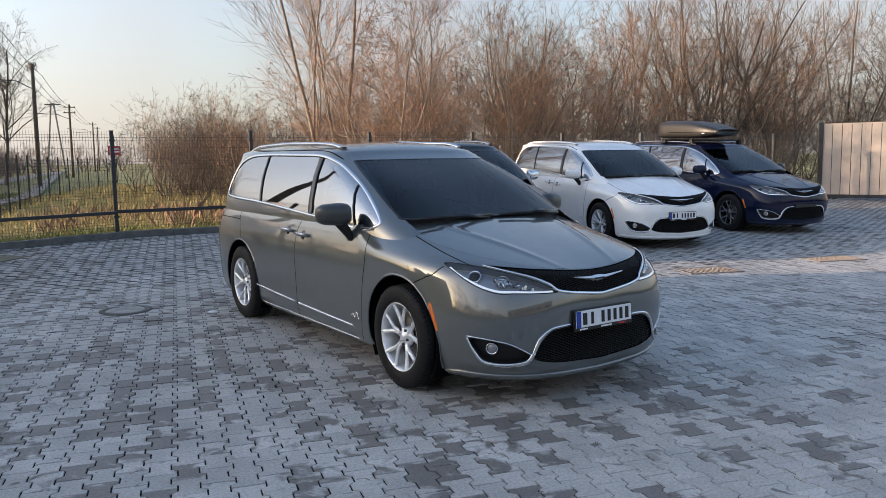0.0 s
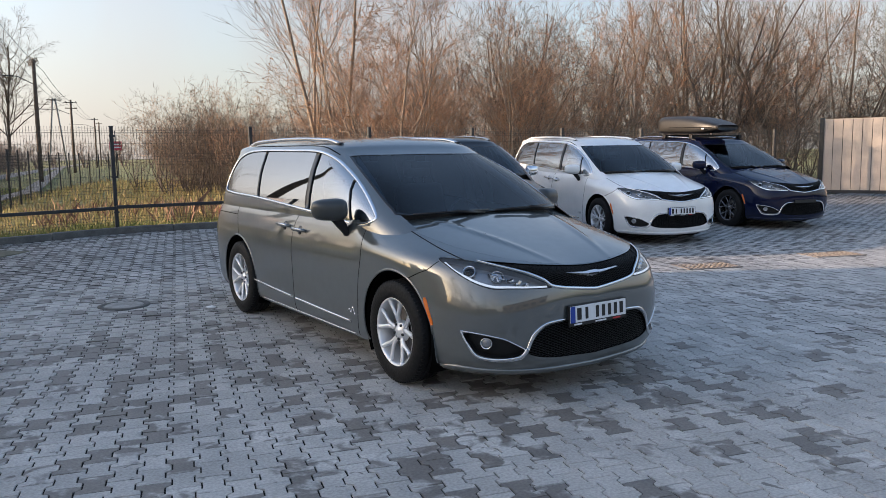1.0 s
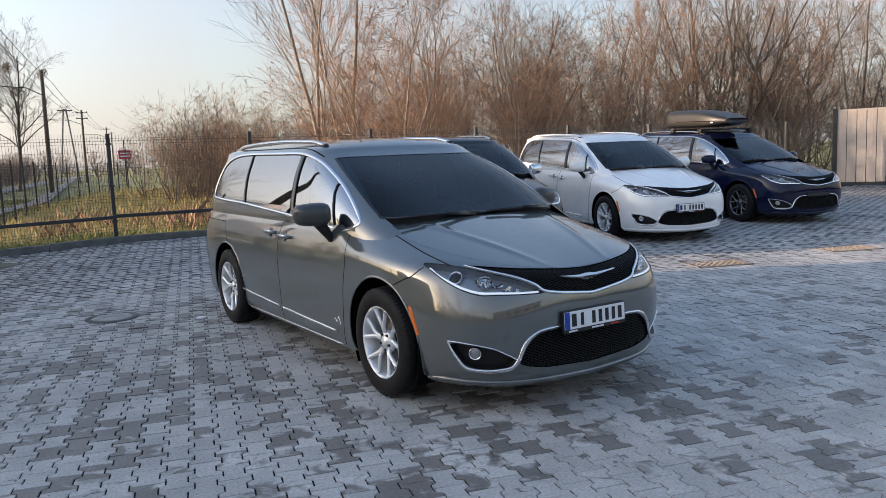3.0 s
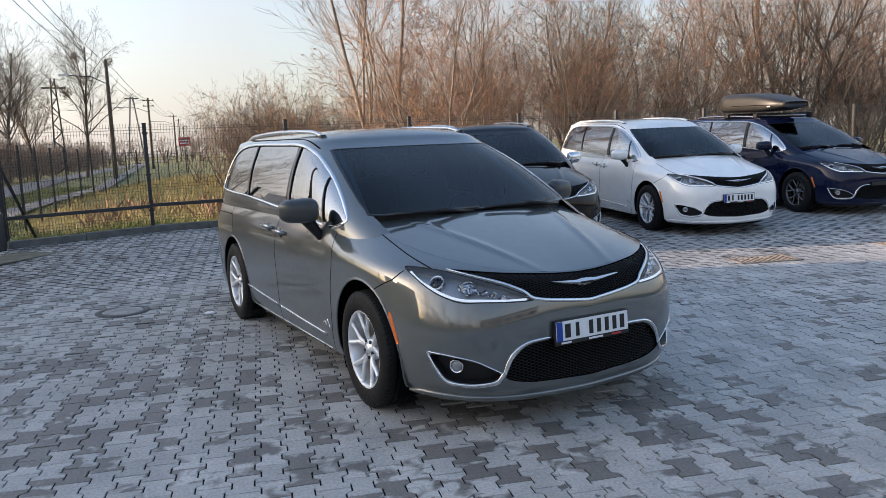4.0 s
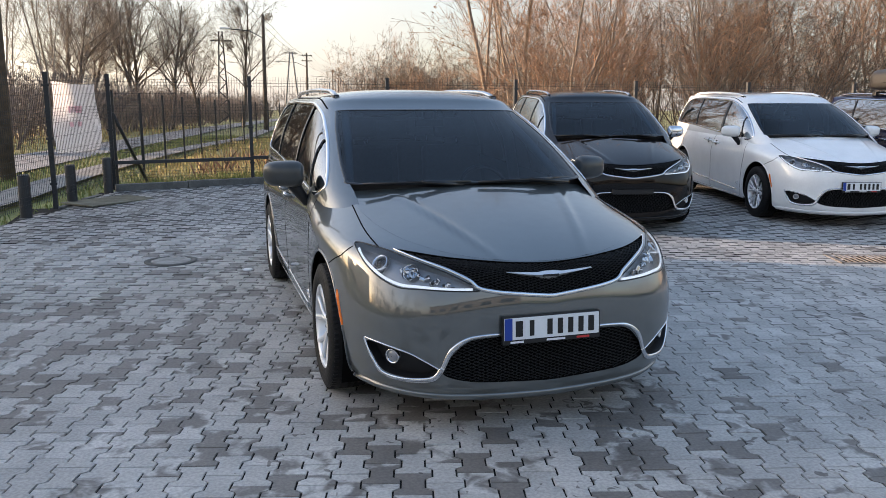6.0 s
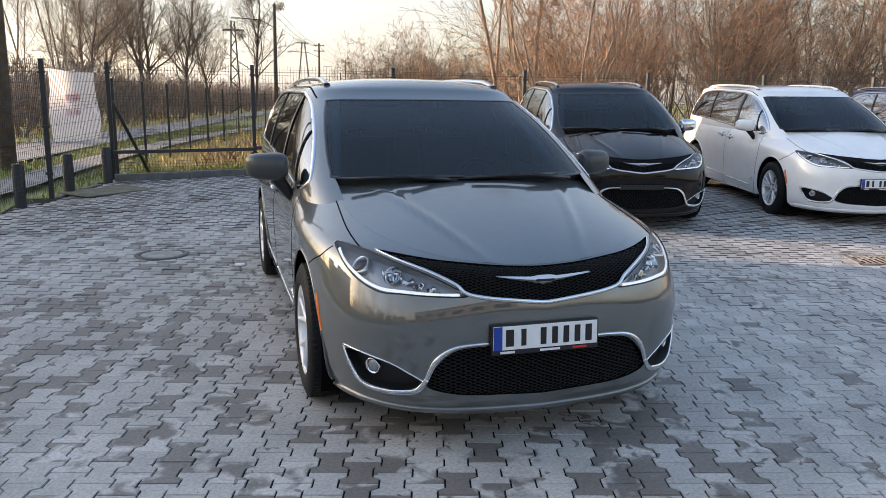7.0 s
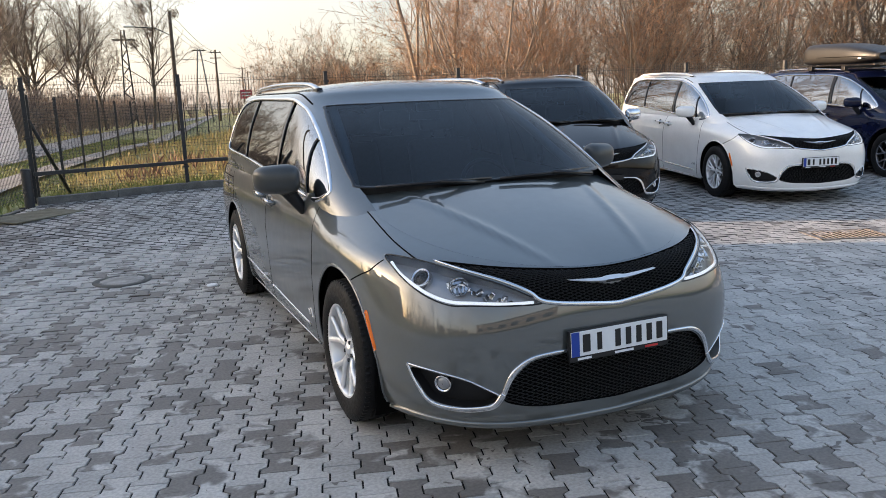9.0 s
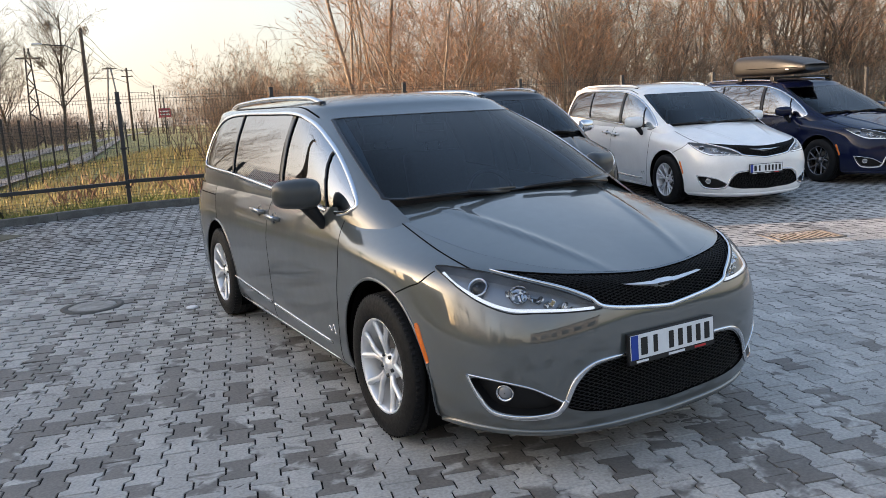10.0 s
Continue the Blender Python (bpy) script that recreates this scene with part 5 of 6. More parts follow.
rb = tagged(new("roof_box"), "long black plastic roof box on cross bars", "roof box")
rb.matrix_basis = blue_place @ pose(-0.12, 1.98, 1.83)
part("shell", roof_box(), rb)
part("seam", shape("seam", *tube([(0.425 * math.copysign(abs(math.cos(a)) ** 0.4, math.cos(a)), 0.02 + 0.93 * math.copysign(abs(math.sin(a)) ** 0.6, math.sin(a)), 0.14) for a in np.linspace(0, 2 * math.pi, 60)], 0.006, 5, False), GAP), rb)
for y in (-0.45, 0.45):
    part("cross_bar", shape("cross_bar", *block((-0.56, y - 0.035, -0.055), (0.80, y + 0.035, -0.02), 0.01), PLASTIC, False), rb)
    for x in (-0.54, 0.76):
        part("bar_foot", shape("bar_foot", *block((x - 0.04, y - 0.05, -0.10), (x + 0.04, y + 0.05, -0.02), 0.012), PLASTIC, False), rb)
part("side_mark", shape("side_mark", *block((-0.43, -0.70, 0.10), (-0.424, -0.62, 0.12)), PLATE_WHITE, False), rb)


# ---- bare trees and bushes ----
def grow(seed, height, stems, spread, twigs, lean=0.0, thick=1.0, droop=0.0, rise=0.05, wander=1.0, low=0.22, full=1.0, slim=1.0):
    """Stems and limbs (verts, faces) and the finer twigs (verts, faces) of a leafless tree."""
    rng = np.random.default_rng(seed)
    wood, fine, tips = [], [], []
    twig_min = 0.0052 * thick
    single = stems == 1

    def limb(p, d, length, r, level):
        n = (10, 6, 4, 3)[level]
        pts, q, w = [np.array(p)], np.array(p), np.array(d)
        for i in range(n - 1):
            w = w + rng.normal(0, (0.07, 0.15, 0.20, 0.24)[level] * wander, 3)
            w[2] += rise - droop * level * 0.07
            w /= np.linalg.norm(w)
            q = q + w * length / (n - 1)
            pts.append(q.copy())
        rad = np.maximum(np.linspace(r, r * (0.30, 0.30, 0.45, 0.3)[level], n), twig_min * 0.8)
        if level == 3:
            a = np.cross(w, rng.normal(0, 1, 3))
            a = a / np.linalg.norm(a) * r
            fine.append(([tuple(pts[0] + a), tuple(pts[0] - a), tuple(pts[1] - a * 0.8), tuple(pts[1] + a * 0.8), tuple(pts[2])], [(0, 1, 2, 3), (3, 2, 4)]))
            tips.append(pts[-1])
            return
        (wood if level < 2 else fine).append(tube(pts, rad, (7 if stems < 5 else 5, 4 if stems < 5 else 3, 3)[level], False))
        kids = (rng.integers(9, 13) + (12 if single else 0), rng.integers(7, 10) + (3 if single else 0), twigs + rng.integers(0, 3))[level]
        for i in range(max(2, round(kids * full))):
            f = rng.uniform(low if level == 0 else 0.18, 1.0)
            k = min(int(f * (n - 1)), n - 2)
            base = pts[k] + (pts[k + 1] - pts[k]) * (f * (n - 1) - k)
            along = pts[k + 1] - pts[k]
            along = along / np.linalg.norm(along)
            side = np.cross(along, rng.normal(0, 1, 3))
            side /= np.linalg.norm(side)
            a = rng.uniform(0.45, 1.0) * (0.72 + 0.30 * spread)
            dd = along * math.cos(a) + side * math.sin(a)
            dd[2] += 0.10
            limb(base, dd / np.linalg.norm(dd), length * rng.uniform(0.34, 0.62) * (1.18 - 0.50 * f), max(rad[k] * rng.uniform(0.34, 0.58) * slim, twig_min), level + 1)

    for s in range(stems):
        a = rng.uniform(0, 2 * math.pi)
        tilt = spread * rng.uniform(0.15, 0.6) * (0 if single else 1)
        d = np.array([math.cos(a) * tilt + lean, math.sin(a) * tilt, 1.0])
        limb((0.14 * math.cos(a) * (stems > 1), 0.14 * math.sin(a) * (stems > 1), -0.1), d / np.linalg.norm(d), height * rng.uniform(0.70, 1.0) * 0.9, height * 0.0082 * thick * rng.uniform(0.7, 1.15), 0)
    return joined(*wood), joined(*fine), tips


def leaf_bits(tips, seed, per, size):
    rng = np.random.default_rng(seed)
    V, F = [], []
    for t in tips:
        for _ in range(per):
            c = t + rng.normal(0, 0.06, 3)
            a, b = rng.normal(0, size, 3), rng.normal(0, size, 3)
            n = len(V)
            V += [tuple(c - a), tuple(c + b), tuple(c + a), tuple(c - b * 0.8)]
            F.append((n, n + 1, n + 2, n + 3))
    return V, F


def tree_kind(name, label, seed, bark, twig, leaves=0, **kw):
    wood, fine, tips = grow(seed, **kw)
    t = tagged(new(name), label, "bush" if name == "bush" else "tree", "trees and bushes behind the fence")
    part("trunk", shape("trunk", *wood, bark), t)
    part("crown", shape("crown", *fine, twig, False), t)
    if leaves:
        rng = random.Random(seed)
        few = [p for p in tips if rng.random() < 0.09]
        part("leaves", shape("leaves", *leaf_bits(few, seed, leaves, 0.015), LEAF, False), t, "withered brown leaves")
    return t


def plant(t, spots_):
    """The first spot takes the tree itself, the others copies."""
    for i, (x, y, s, a) in enumerate(spots_):
        m = pose(x, y, land(x, y) - 0.02, 0, 0, a) @ Matrix.Diagonal((s, s, s, 1))
        if i == 0:
            t.matrix_basis = m
        else:
            c = copy_thing(t, Matrix.Identity(4))
            c.matrix_basis = m


rng = random.Random(7)
birch = tree_kind("tree", "tall slender bare tree with pale bark", 11, PALE_BARK, TWIG, stems=2, height=11.5, spread=0.38, twigs=5, thick=0.8, rise=0.13, wander=0.8, slim=0.62)
poplar = tree_kind("tree", "tall bare many-stemmed tree with dark bark", 5, BARK, TWIG, stems=4, height=11.0, spread=0.75, twigs=4, rise=0.06)
willow = tree_kind("tree", "wide bare tree with drooping dark limbs", 23, BARK, TWIG, stems=3, height=9.5, spread=1.1, twigs=5, droop=0.5, wander=1.25)
russet = tree_kind("tree", "reddish bushy tree keeping a few withered leaves", 31, PALE_BARK, RED_TWIG, 3, stems=4, height=6.6, spread=1.0, twigs=6, thick=0.9, wander=1.1, low=0.12)
thicket = tree_kind("bush", "dense bare brown bush", 41, BARK, TWIG, stems=6, height=4.6, spread=1.25, twigs=3, thick=0.85, wander=1.2, low=0.10, full=0.77)
rusty = tree_kind("bush", "dense reddish bare bush", 47, PALE_BARK, RED_TWIG, 1, stems=6, height=5.2, spread=1.2, twigs=3, thick=0.85, wander=1.2, low=0.10, full=0.77)

plant(birch, [(5.95, 17.3, 1.0, 20), (7.25, 17.9, 1.05, 130), (22.6, 20.5, 1.0, 200), (33.5, 17.0, 1.1, 80), (12.8, 23.5, 0.70, 300),
              (-19.0, -6.0, 0.9, 15), (-21.0, -14.0, 1.0, 95), (-17.5, 1.0, 0.8, 200), (-24.0, -24.0, 1.05, 300),
              (-9.6, 40.0, 0.95, 30), (-10.6, 46.0, 1.05, 100), (-12.6, 44.0, 1.0, 170), (-13.8, 52.0, 1.1, 60), (-12.0, 56.0, 1.15, 320), (-8.0, 54.0, 0.85, 140)])
plant(poplar, [(21.9, 15.2, 1.0, 40), (15.4, 24.0, 0.72, 160), (27.5, 21.0, 1.05, 250), (10.2, 26.0, 0.58, 10), (36.0, 13.5, 1.0, 110), (30.0, 12.5, 0.9, 300), (17.6, 22.5, 0.8, 75), (23.8, 18.0, 0.85, 200), (19.6, 25.5, 0.95, 330), (33.0, 21.0, 1.1, 20)])
plant(willow, [(13.6, 17.0, 0.80, 15), (25.6, 14.6, 1.0, 120), (18.2, 19.5, 0.9, 220), (8.6, 23.0, 0.55, 60), (8.6, 37.0, 0.52, 80), (31.5, 15.5, 0.95, 330), (40.0, 16.0, 1.0, 70), (11.0, 20.5, 0.60, 40), (16.0, 20.5, 0.9, 170), (22.0, 23.5, 1.05, 290), (28.0, 24.5, 1.1, 100), (14.0, 27.5, 0.72, 250)])
plant(russet, [(6.9, 14.2, 0.95, 0), (9.4, 16.0, 1.0, 70), (5.2, 22.0, 0.55, 160), (11.4, 14.6, 0.85, 220), (16.5, 15.2, 0.9, 290), (20.0, 17.5, 1.0, 130), (7.6, 21.0, 1.05, 250), (35.5, 18.5, 1.15, 20), (28.5, 17.5, 1.1, 190)])
spots_a, spots_b = [], []
for i in range(56):
    f = i / 56
    x = 4.2 + 38 * f + rng.uniform(-0.6, 0.6)
    y = (14.5 + rng.uniform(0, 10) if x > 6 else 27 + rng.uniform(0, 8)) - 0.10 * x * 0.6
    (spots_a if rng.random() < 0.65 else spots_b).append((x, y, rng.uniform(0.75, 1.15), rng.uniform(0, 360)))
for i in range(18):
    y = 26 + 2.6 * i
    (spots_a if i % 2 else spots_b).append((4.4 + 0.175 * (y - 20) + rng.uniform(0, 4.5), y, rng.uniform(0.6, 0.85) + 0.004 * (y - 26), rng.uniform(0, 360)))
spots_a += [(5.9, 25.5, 0.9, 70), (6.2, 28.5, 1.0, 190), (7.2, 31.5, 0.9, 300), (8.2, 35.5, 0.95, 20)]
spots_a += [(rng.uniform(3.4, 8.6), rng.uniform(24.0, 33.0), rng.uniform(0.7, 0.95), rng.uniform(0, 360)) for _ in range(16)]
plant(thicket, spots_a)
plant(rusty, spots_b)

# far trees across the road
elm = tree_kind("tree", "large spreading bare tree with a bushy crown", 61, BARK, HAZED_TWIG, stems=1, height=14.0, spread=1.2, twigs=8, thick=1.6, rise=0.06, wander=1.0, low=0.20, full=1.08)
nest = tree_kind("tree", "tall bare tree hung with mistletoe clumps", 67, BARK, HAZED_TWIG, stems=1, height=15.0, spread=1.05, twigs=7, thick=1.6, rise=0.05, wander=1.0, low=0.28, full=1.12)
plant(elm, [(-4.6, 57.0, 0.80, 0), (-7.0, 54.0, 0.85, 100), (-7.2, 64.0, 0.95, 200), (-13.2, 68.0, 0.9, 40), (-10.2, 60.0, 0.8, 290), (-2.9, 66.0, 0.72, 150)])
plant(nest, [(0.6, 62.0, 0.86, 0), (-9.6, 50.0, 0.70, 120)])
for dx, dy, z, s in ((0.5, 0.2, 7.6, 0.55), (-0.9, 0.1, 6.7, 0.5), (2.3, 0.4, 9.0, 0.42), (-0.1, -0.5, 9.2, 0.4)):
    g = np.random.default_rng(int(z * 10))
    V, F = [], []
    for _ in range(260):
        d = g.normal(0, 1, 3)
        d = d / np.linalg.norm(d) * s * g.uniform(0.3, 1.0)
        a = g.normal(0, 0.09, 3)
        n = len(V)
        V += [tuple(d), tuple(d + a), tuple(d + a[[2, 0, 1]] * 0.4)]
        F.append((n, n + 1, n + 2))
    tuft = tagged(new("mistletoe", shape("mistletoe", V, F, HAZED_TWIG, False)), "round mistletoe clump high in a bare tree", "mistletoe", "mistletoe clumps")
    tuft.matrix_basis = pose(0.6 + dx, 62.0 + dy, z)
hedge_spots = [(road_edge(y) - 2.4 - rng.uniform(1.2, 3.0) - (k % 3) * 2.2, y + rng.uniform(-0.5, 0.5), rng.uniform(0.62, 0.95), rng.uniform(0, 360)) for k, y in enumerate(np.arange(24, 125, 1.0))]
far_bush = tree_kind("bush", "dark bare hedge bush beyond the road", 71, HEDGE_TWIG, HEDGE_TWIG, stems=7, height=4.0, spread=1.35, twigs=3, thick=2.5, wander=1.3, low=0.04, full=0.62)
hedge_spots += [(road_edge(y) - 2.4 - rng.uniform(6.0, 10.0), y, rng.uniform(0.7, 1.05), rng.uniform(0, 360)) for y in np.arange(-34, 7, 1.7)]
plant(far_bush, hedge_spots + [(x, 135 + rng.uniform(0, 20), 1.3, rng.uniform(0, 360)) for x in np.arange(-30, 34, 4.0)])


# ---- grass ----
def blades(name, label, n, area, height, width, mat, seed):
    g = np.random.default_rng(seed)
    V, F = [], []
    while len(F) < n:
        x, y = g.uniform(area[0], area[1]), g.uniform(area[2], area[3])
        if not area[4](x, y):
            continue
        h = g.uniform(*height) * (0.55 + 0.9 * noise.noise(Vector((x * 0.45, y * 0.45, seed))) ** 2 + 0.35 * g.random())
        a = g.uniform(0, math.pi)
        w = g.uniform(0.5, 1) * width
        lx, ly = g.normal(0, 0.28 * h, 2)
        z = land(x, y) - 0.04
        k = len(V)
        c, s = math.cos(a) * w, math.sin(a) * w
        V += [(x - c, y - s, z), (x + c, y + s, z), (x + lx * 0.4 + c * 0.6, y + ly * 0.4 + s * 0.6, z + h * 0.6), (x + lx, y + ly, z + h)]
        F += [(k, k + 1, k + 2), (k, k + 2, k + 3)]
    return tagged(new(name, shape(name, V, F, mat, False)), label, "grass", "", "stuff")


def behind(x, y):
    return y > fence_y(x) + 0.12 and x > row_x(max(y, 10.3)) - 0.4


blades("dry_grass", "tall dry yellow grass and weeds behind the fence", 84000, (-3, 22, 10.2, 21, lambda x, y: behind(x, y) and y > fence_y(x) + 0.9), (0.10, 0.28), 0.0045, DRY_GRASS, 3)
blades("dry_grass", "tall dry grass thinning out towards the bushes", 26000, (-3, 14, 20, 46, lambda x, y: behind(x, y)), (0.18, 0.42), 0.009, DRY_GRASS, 4)
blades("green_grass", "short green grass along the kerb", 50000, (-3.2, 9, 10.2, 13.4, lambda x, y: behind(x, y) and y < fence_y(x) + 2.0), (0.07, 0.22), 0.006, GRASS, 5)
blades("weeds", "dark withered weed stalks in the grass", 5000, (-2, 22, 11.6, 18, lambda x, y: behind(x, y) and noise.noise(Vector((x * 0.5, y * 0.5, 9))) > 0.05), (0.30, 0.62), 0.0045, RED_TWIG, 8)
blades("roadside_grass", "mown green grass strip between footway and road", 30000, (-14, 2, 2, 40, lambda x, y: road_edge(y) + 0.1 < x < (row_x(y) if y > 10.3 else fence_x(y)) - 1.85 or -0.8 < x - (row_x(y) if y > 10.3 else fence_x(y)) < -0.12), (0.05, 0.20), 0.012, GRASS, 6)
blades("roadside_grass", "rough grass bank on the far side of the road", 14000, (-30, 0, 8, 60, lambda x, y: x < road_edge(y) - 2.5), (0.15, 0.45), 0.03, DRY_GRASS, 9)


# ---- poles, wires, far things ----
def wooden_pole(x, y, h, label, lamp=0.0, arms=1):
    p = tagged(new("utility_pole"), label, "pole", "poles along the road")
    p.matrix_basis = pose(x, y, 0.2)
    part("pole", shape("pole", *tube([(0, 0, -0.2), (0.02, 0, h * 0.5), (0.05, 0, h)], [0.15, 0.13, 0.10], 10), WOOD_POLE), p)
    for k in range(arms):
        z = h - 0.35 - 0.6 * k
        part("cross_arm", shape("cross_arm", *block((-0.55, -0.05, z), (0.65, 0.05, z + 0.09)), WOOD_POLE, False), p)
        for d in (-0.45, 0.05, 0.55):
            part("insulator", shape("insulator", *moved(lathe([(0, 0.03), (0.07, 0.045), (0.13, 0.02), (0.14, 0.001)], 8, "z"), Matrix.Translation((d, 0, z + 0.09))), CONCRETE), p)
    if lamp:
        part("lamp_arm", shape("lamp_arm", *tube([(0, 0, h * 0.80), (-lamp * 0.4, 0, h * 0.86), (-lamp, 0, h * 0.87)], 0.03, 6), STEEL), p)
        part("lamp_head", shape("lamp_head", *block((-lamp - 0.55, -0.09, h * 0.87 - 0.05), (-lamp + 0.05, 0.09, h * 0.87 + 0.07), 0.03), SILVER, False), p)
    return p


wooden_pole(-5.6, 13.0, 8.6, "thick weathered wooden pole beside the footway", arms=1)
wooden_pole(1.70, 50.3, 7.6, "tall wooden utility pole with a curved street lamp arm", lamp=2.2, arms=0)
wooden_pole(8.87, 89.8, 7.9, "distant utility pole with two cross arms", arms=2, lamp=3.0)
wooden_pole(19.6, 143.9, 8.6, "distant utility pole with a lamp", lamp=3.5)
wooden_pole(24.5, 170.0, 9.0, "distant utility pole with a lamp", lamp=3.5)
pylon = tagged(new("lattice_pylon"), "small steel lattice pylon with one cross arm", "pylon")
pylon.matrix_basis = pose(-0.7, 80.4, 0.2)
for s in (-1, 1):
    part("leg", shape("leg", *tube([(0.55 * s, 0, 0), (0.16 * s, 0, 9.2)], 0.085, 4), STEEL, False), pylon)
for i in range(11):
    z0, z1 = i * 0.82, i * 0.82 + 0.82
    w0, w1 = 0.55 - 0.39 * z0 / 9.2, 0.55 - 0.39 * z1 / 9.2
    s = -1 if i % 2 else 1
    part("lattice_bar", shape("lattice_bar", *tube([(-w0 * s, 0, z0), (w1 * s, 0, z1)], 0.055, 4), STEEL, False), pylon)
part("cross_arm", shape("cross_arm", *block((-1.05, -0.06, 8.20), (1.05, 0.06, 8.36)), STEEL, False), pylon)
frame_pole = tagged(new("frame_pole"), "leaning two-legged pole by the road", "pole", "poles along the road")
frame_pole.matrix_basis = pose(6.6, 84.0, 0.2)
for s in (-1, 1):
    part("leg", shape("leg", *tube([(0.9 * s, 0, 0), (0.12 * s, 0, 7.6)], 0.09, 6), CONCRETE), frame_pole)
part("cross_arm", shape("cross_arm", *block((-0.7, -0.05, 7.4), (0.7, 0.05, 7.5)), WOOD_POLE, False), frame_pole)


def cable(a, b, sag):
    pts = [(a[0] + (b[0] - a[0]) * f, a[1] + (b[1] - a[1]) * f, a[2] + (b[2] - a[2]) * f - sag * 4 * f * (1 - f)) for f in np.linspace(0, 1, 24)]
    w = tagged(new("overhead_wire", shape("overhead_wire", *tube(pts, 0.018, 4), WIRE)), "thin overhead wire strung between poles", "wire", "overhead wires", "structure")
    return w


for d in (-0.45, 0.05, 0.55):
    cable((-5.55 + d, 13.0, 8.6), (1.72 + d, 50.3, 7.1), 0.5)
    cable((1.72 + d, 50.3, 7.1), (8.87 + d, 89.8, 7.8), 0.5)
    cable((8.87 + d, 89.8, 7.8), (19.6 + d, 143.9, 8.5), 0.6)
    cable((-5.55 + d, 13.0, 8.6), (-12.0 + d, -25.0, 8.6), 0.6)
sign = tagged(new("road_sign"), "small red road sign on a thin post", "sign")
sign.matrix_basis = pose(5.6, 47.0, 0.45)
part("post", shape("post", *tube([(0, 0, 0), (0, 0, 2.9)], 0.035, 6), STEEL), sign)
part("board", shape("board", *block((-0.36, -0.03, 1.7), (0.36, 0.0, 2.25), 0.01), SIGN_RED, False), sign)
for z in (1.85, 2.03):
    part("bar", shape("bar", *block((-0.28, -0.036, z), (0.28, -0.031, z + 0.07)), PLATE_WHITE, False), sign)


# ---- out of view: office mirrored in the paintwork, and halls added to shade the yard ----
def hall(name, label, x, y, yaw, w, d, h, bays, plaster=PALE_WALL):
    b = tagged(new(name), label, "building")
    b.matrix_basis = pose(x, y, 0, 0, 0, yaw)
    part("wall", shape("wall", *block((-w, 0, -0.3), (w, d, h), 0.02), plaster, False), b)
    part("roof", shape("roof", *block((-w - 0.25, -0.25, h), (w + 0.25, d + 0.25, h + 0.18), 0.02), STEEL, False), b)
    pane = shape("window", *block((-1.0, -0.03, 0.9), (1.0, 0.02, 2.5), 0.01), PANE, False)
    for i in range(bays):
        part("window", pane, b, "", Matrix.Translation((-w + (2 * w) * (i + 0.5) / bays, 0, 0)))


hall("office_building", "low grey plastered office building with dark windows", -2.0, -22.0, 180, 11.0, 8.0, 4.0, 6, RENDER_WALL)
# Unseen halls added for their shadow; the lower one leaves a sunlit band
hall("workshop", "long pale hall with dark windows, unseen, added to shade the yard", -41.8, 16.6, 64.5, 5.7, 9.0, 11.6, 4)
hall("workshop", "lower flat-roofed hall, unseen, added to let a band of sun through", -38.3, 23.45, 64.5, 1.75, 8.0, 8.0, 1)
hall("workshop", "tall pale hall, unseen, added to shade the parked row", -36.8, 26.6, 64.5, 1.8, 8.0, 11.0, 2)


# ---- pavers ----
ANG, PITCH, LONG = radians(-14.0), 0.1415, 0.2015
ca, sa = math.cos(ANG), math.sin(ANG)
BONE = [(-0.0835, -0.0992), (0.0835, -0.0992), (0.0835, -0.061), (0.0505, -0.039), (0.0505, 0.039), (0.0835, 0.061), (0.0835, 0.0992), (-0.0835, 0.0992), (-0.0835, 0.061), (-0.0505, 0.039), (-0.0505, -0.039), (-0.0835, -0.061)]


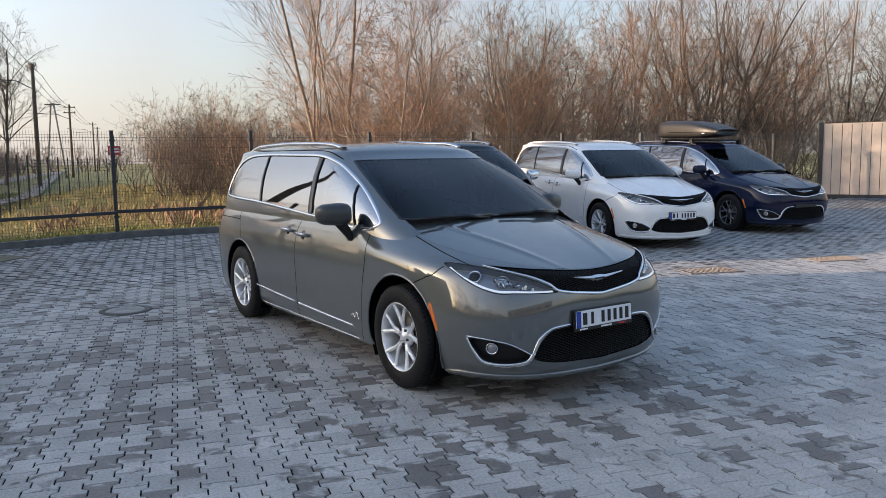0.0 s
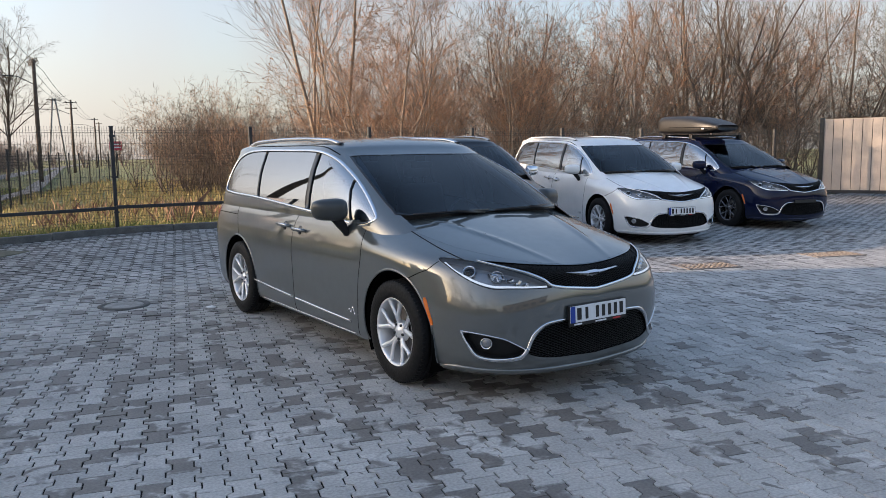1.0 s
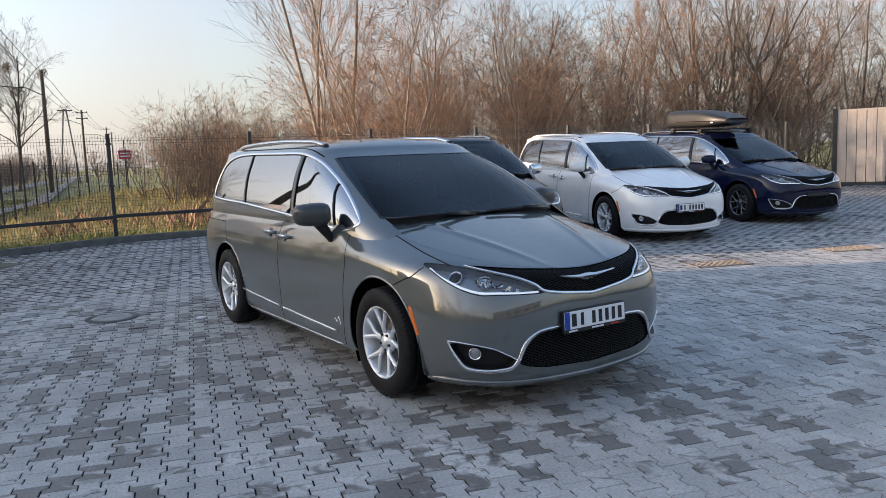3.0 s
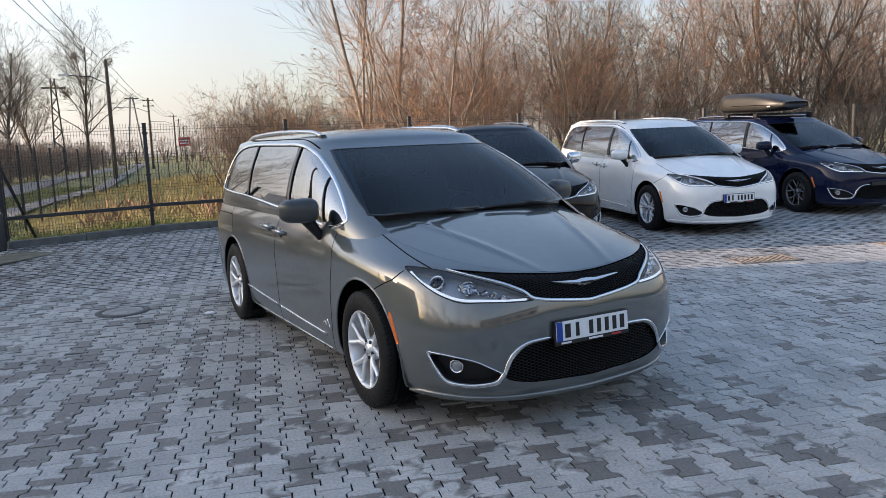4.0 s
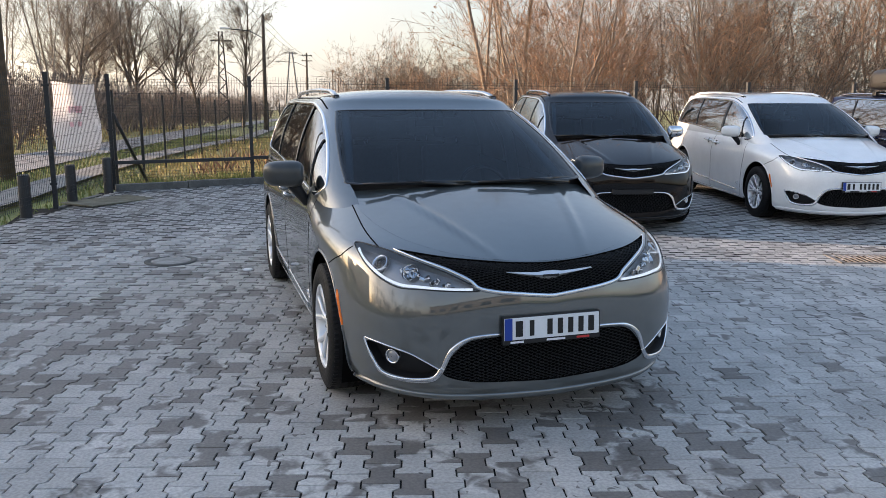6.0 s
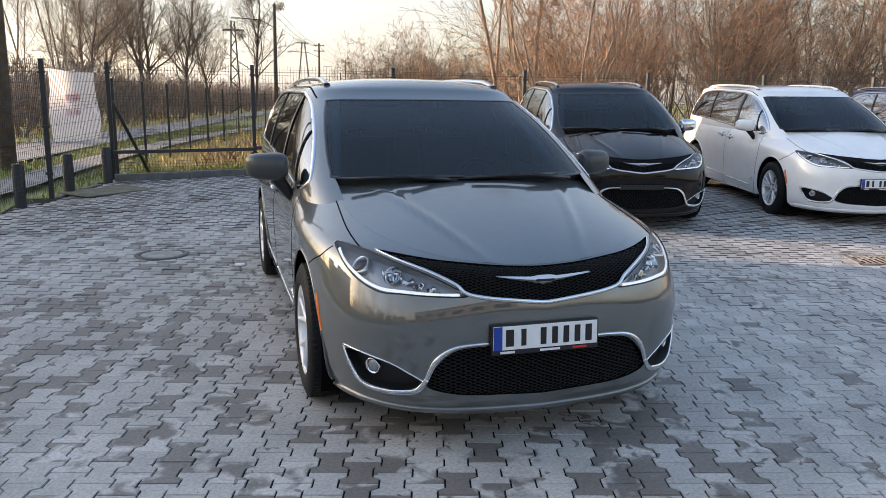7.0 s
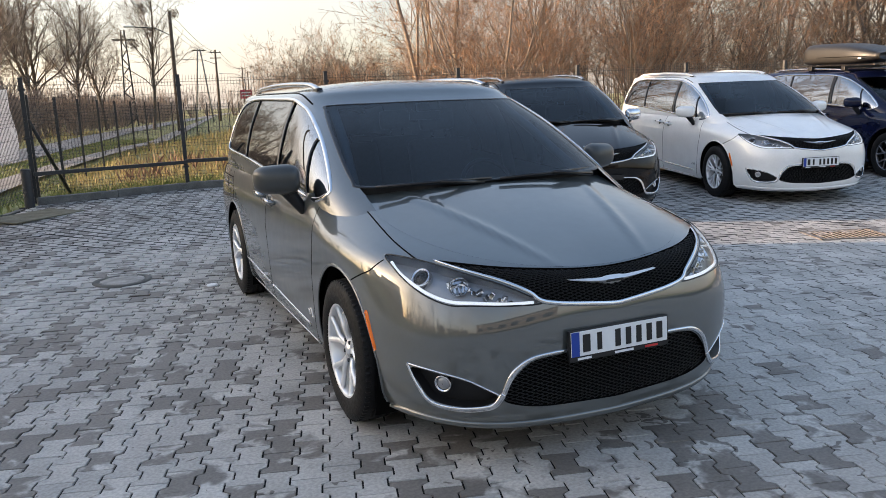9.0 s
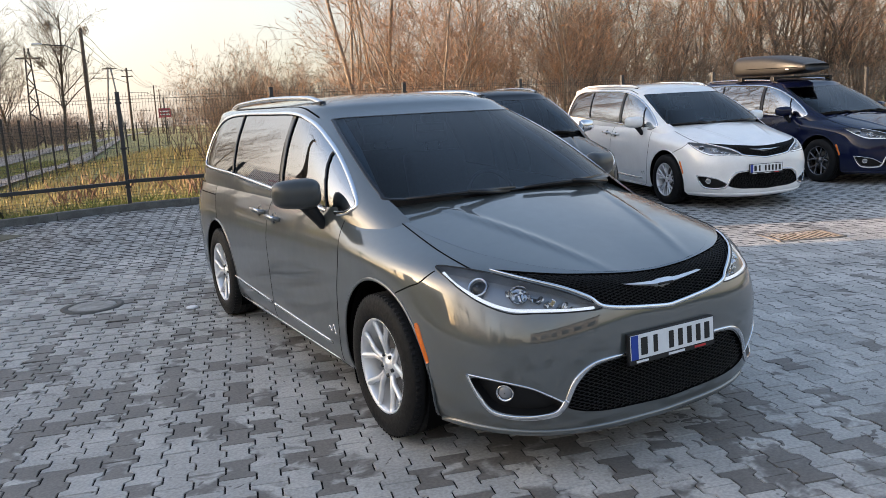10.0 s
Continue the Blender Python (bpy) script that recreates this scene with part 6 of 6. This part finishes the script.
def bone(dz=0.0):
    n = 12
    V = [(x * 0.974, y * 0.980, 0.0) for x, y in BONE] + [(x, y, -0.007) for x, y in BONE] + [(x, y, -0.03) for x, y in BONE]
    F = [(0, 1, 2, 11), (11, 2, 3, 10), (10, 3, 4, 9), (9, 4, 5, 8), (8, 5, 6, 7)]
    for r in (0, 1):
        F += [(r * n + i, (r + 1) * n + i, (r + 1) * n + (i + 1) % n, r * n + (i + 1) % n) for i in range(n)]
    return np.array(V), F


BV, BF = bone()
one_paver = shape("paver", BV, BF, PAVER_ONE, False)
prng = np.random.default_rng(12)
field_v, field_f, singles, count = [], [], 0, 0
BEV = BF[:17]
BTOP = BF[:5]
for i in range(-150, 260):
    for j in range(-110, 90):
        px, py = i * PITCH, (j + 0.5 * (i % 2)) * LONG
        x, y = ca * px - sa * py, sa * px + ca * py
        if not (-9.0 < x < 24.5 and -11.0 < y < 11.0) or x < fence_x(y) - 0.02 or y > fence_y(x) - 0.13:
            continue
        if (x > 12.5 and y < -1.5) or (y < -5.2 and x > 8):
            continue
        z = float(ground_z(x, y)) + prng.normal(0, 0.0012)
        tx, ty = prng.normal(0, 0.006, 2)
        if singles < 300 and -2.45 < x < -0.35 and -2.0 < y < 2.4 and (x + 1.4) ** 2 + (y + 0.6) ** 2 < 1.75:
            m = Matrix.Translation((x, y, z)) @ Matrix.Rotation(ANG, 4, "Z") @ Matrix.Rotation(tx, 4, "X") @ Matrix.Rotation(ty, 4, "Y")
            part("paver", one_paver, yard, "", m)
            singles += 1
            continue
        close = -5.5 < y < 5.5 and x < 2.6
        Q = BV[:24] if close else BV[12:24] + np.array([0, 0, 0.007])
        P = np.empty_like(Q)
        P[:, 0] = x + ca * Q[:, 0] - sa * Q[:, 1]
        P[:, 1] = y + sa * Q[:, 0] + ca * Q[:, 1]
        P[:, 2] = z + Q[:, 2] + tx * Q[:, 1] - ty * Q[:, 0]
        field_v.append(P)
        field_f.extend(tuple(k + count for k in f) for f in (BEV if close else BTOP))
        count += len(Q)
field = part("paver_field", shape("paver_field", np.concatenate(field_v), field_f, PAVER, False), yard, "interlocking grey concrete pavers")
tagged(field, kind="stuff")
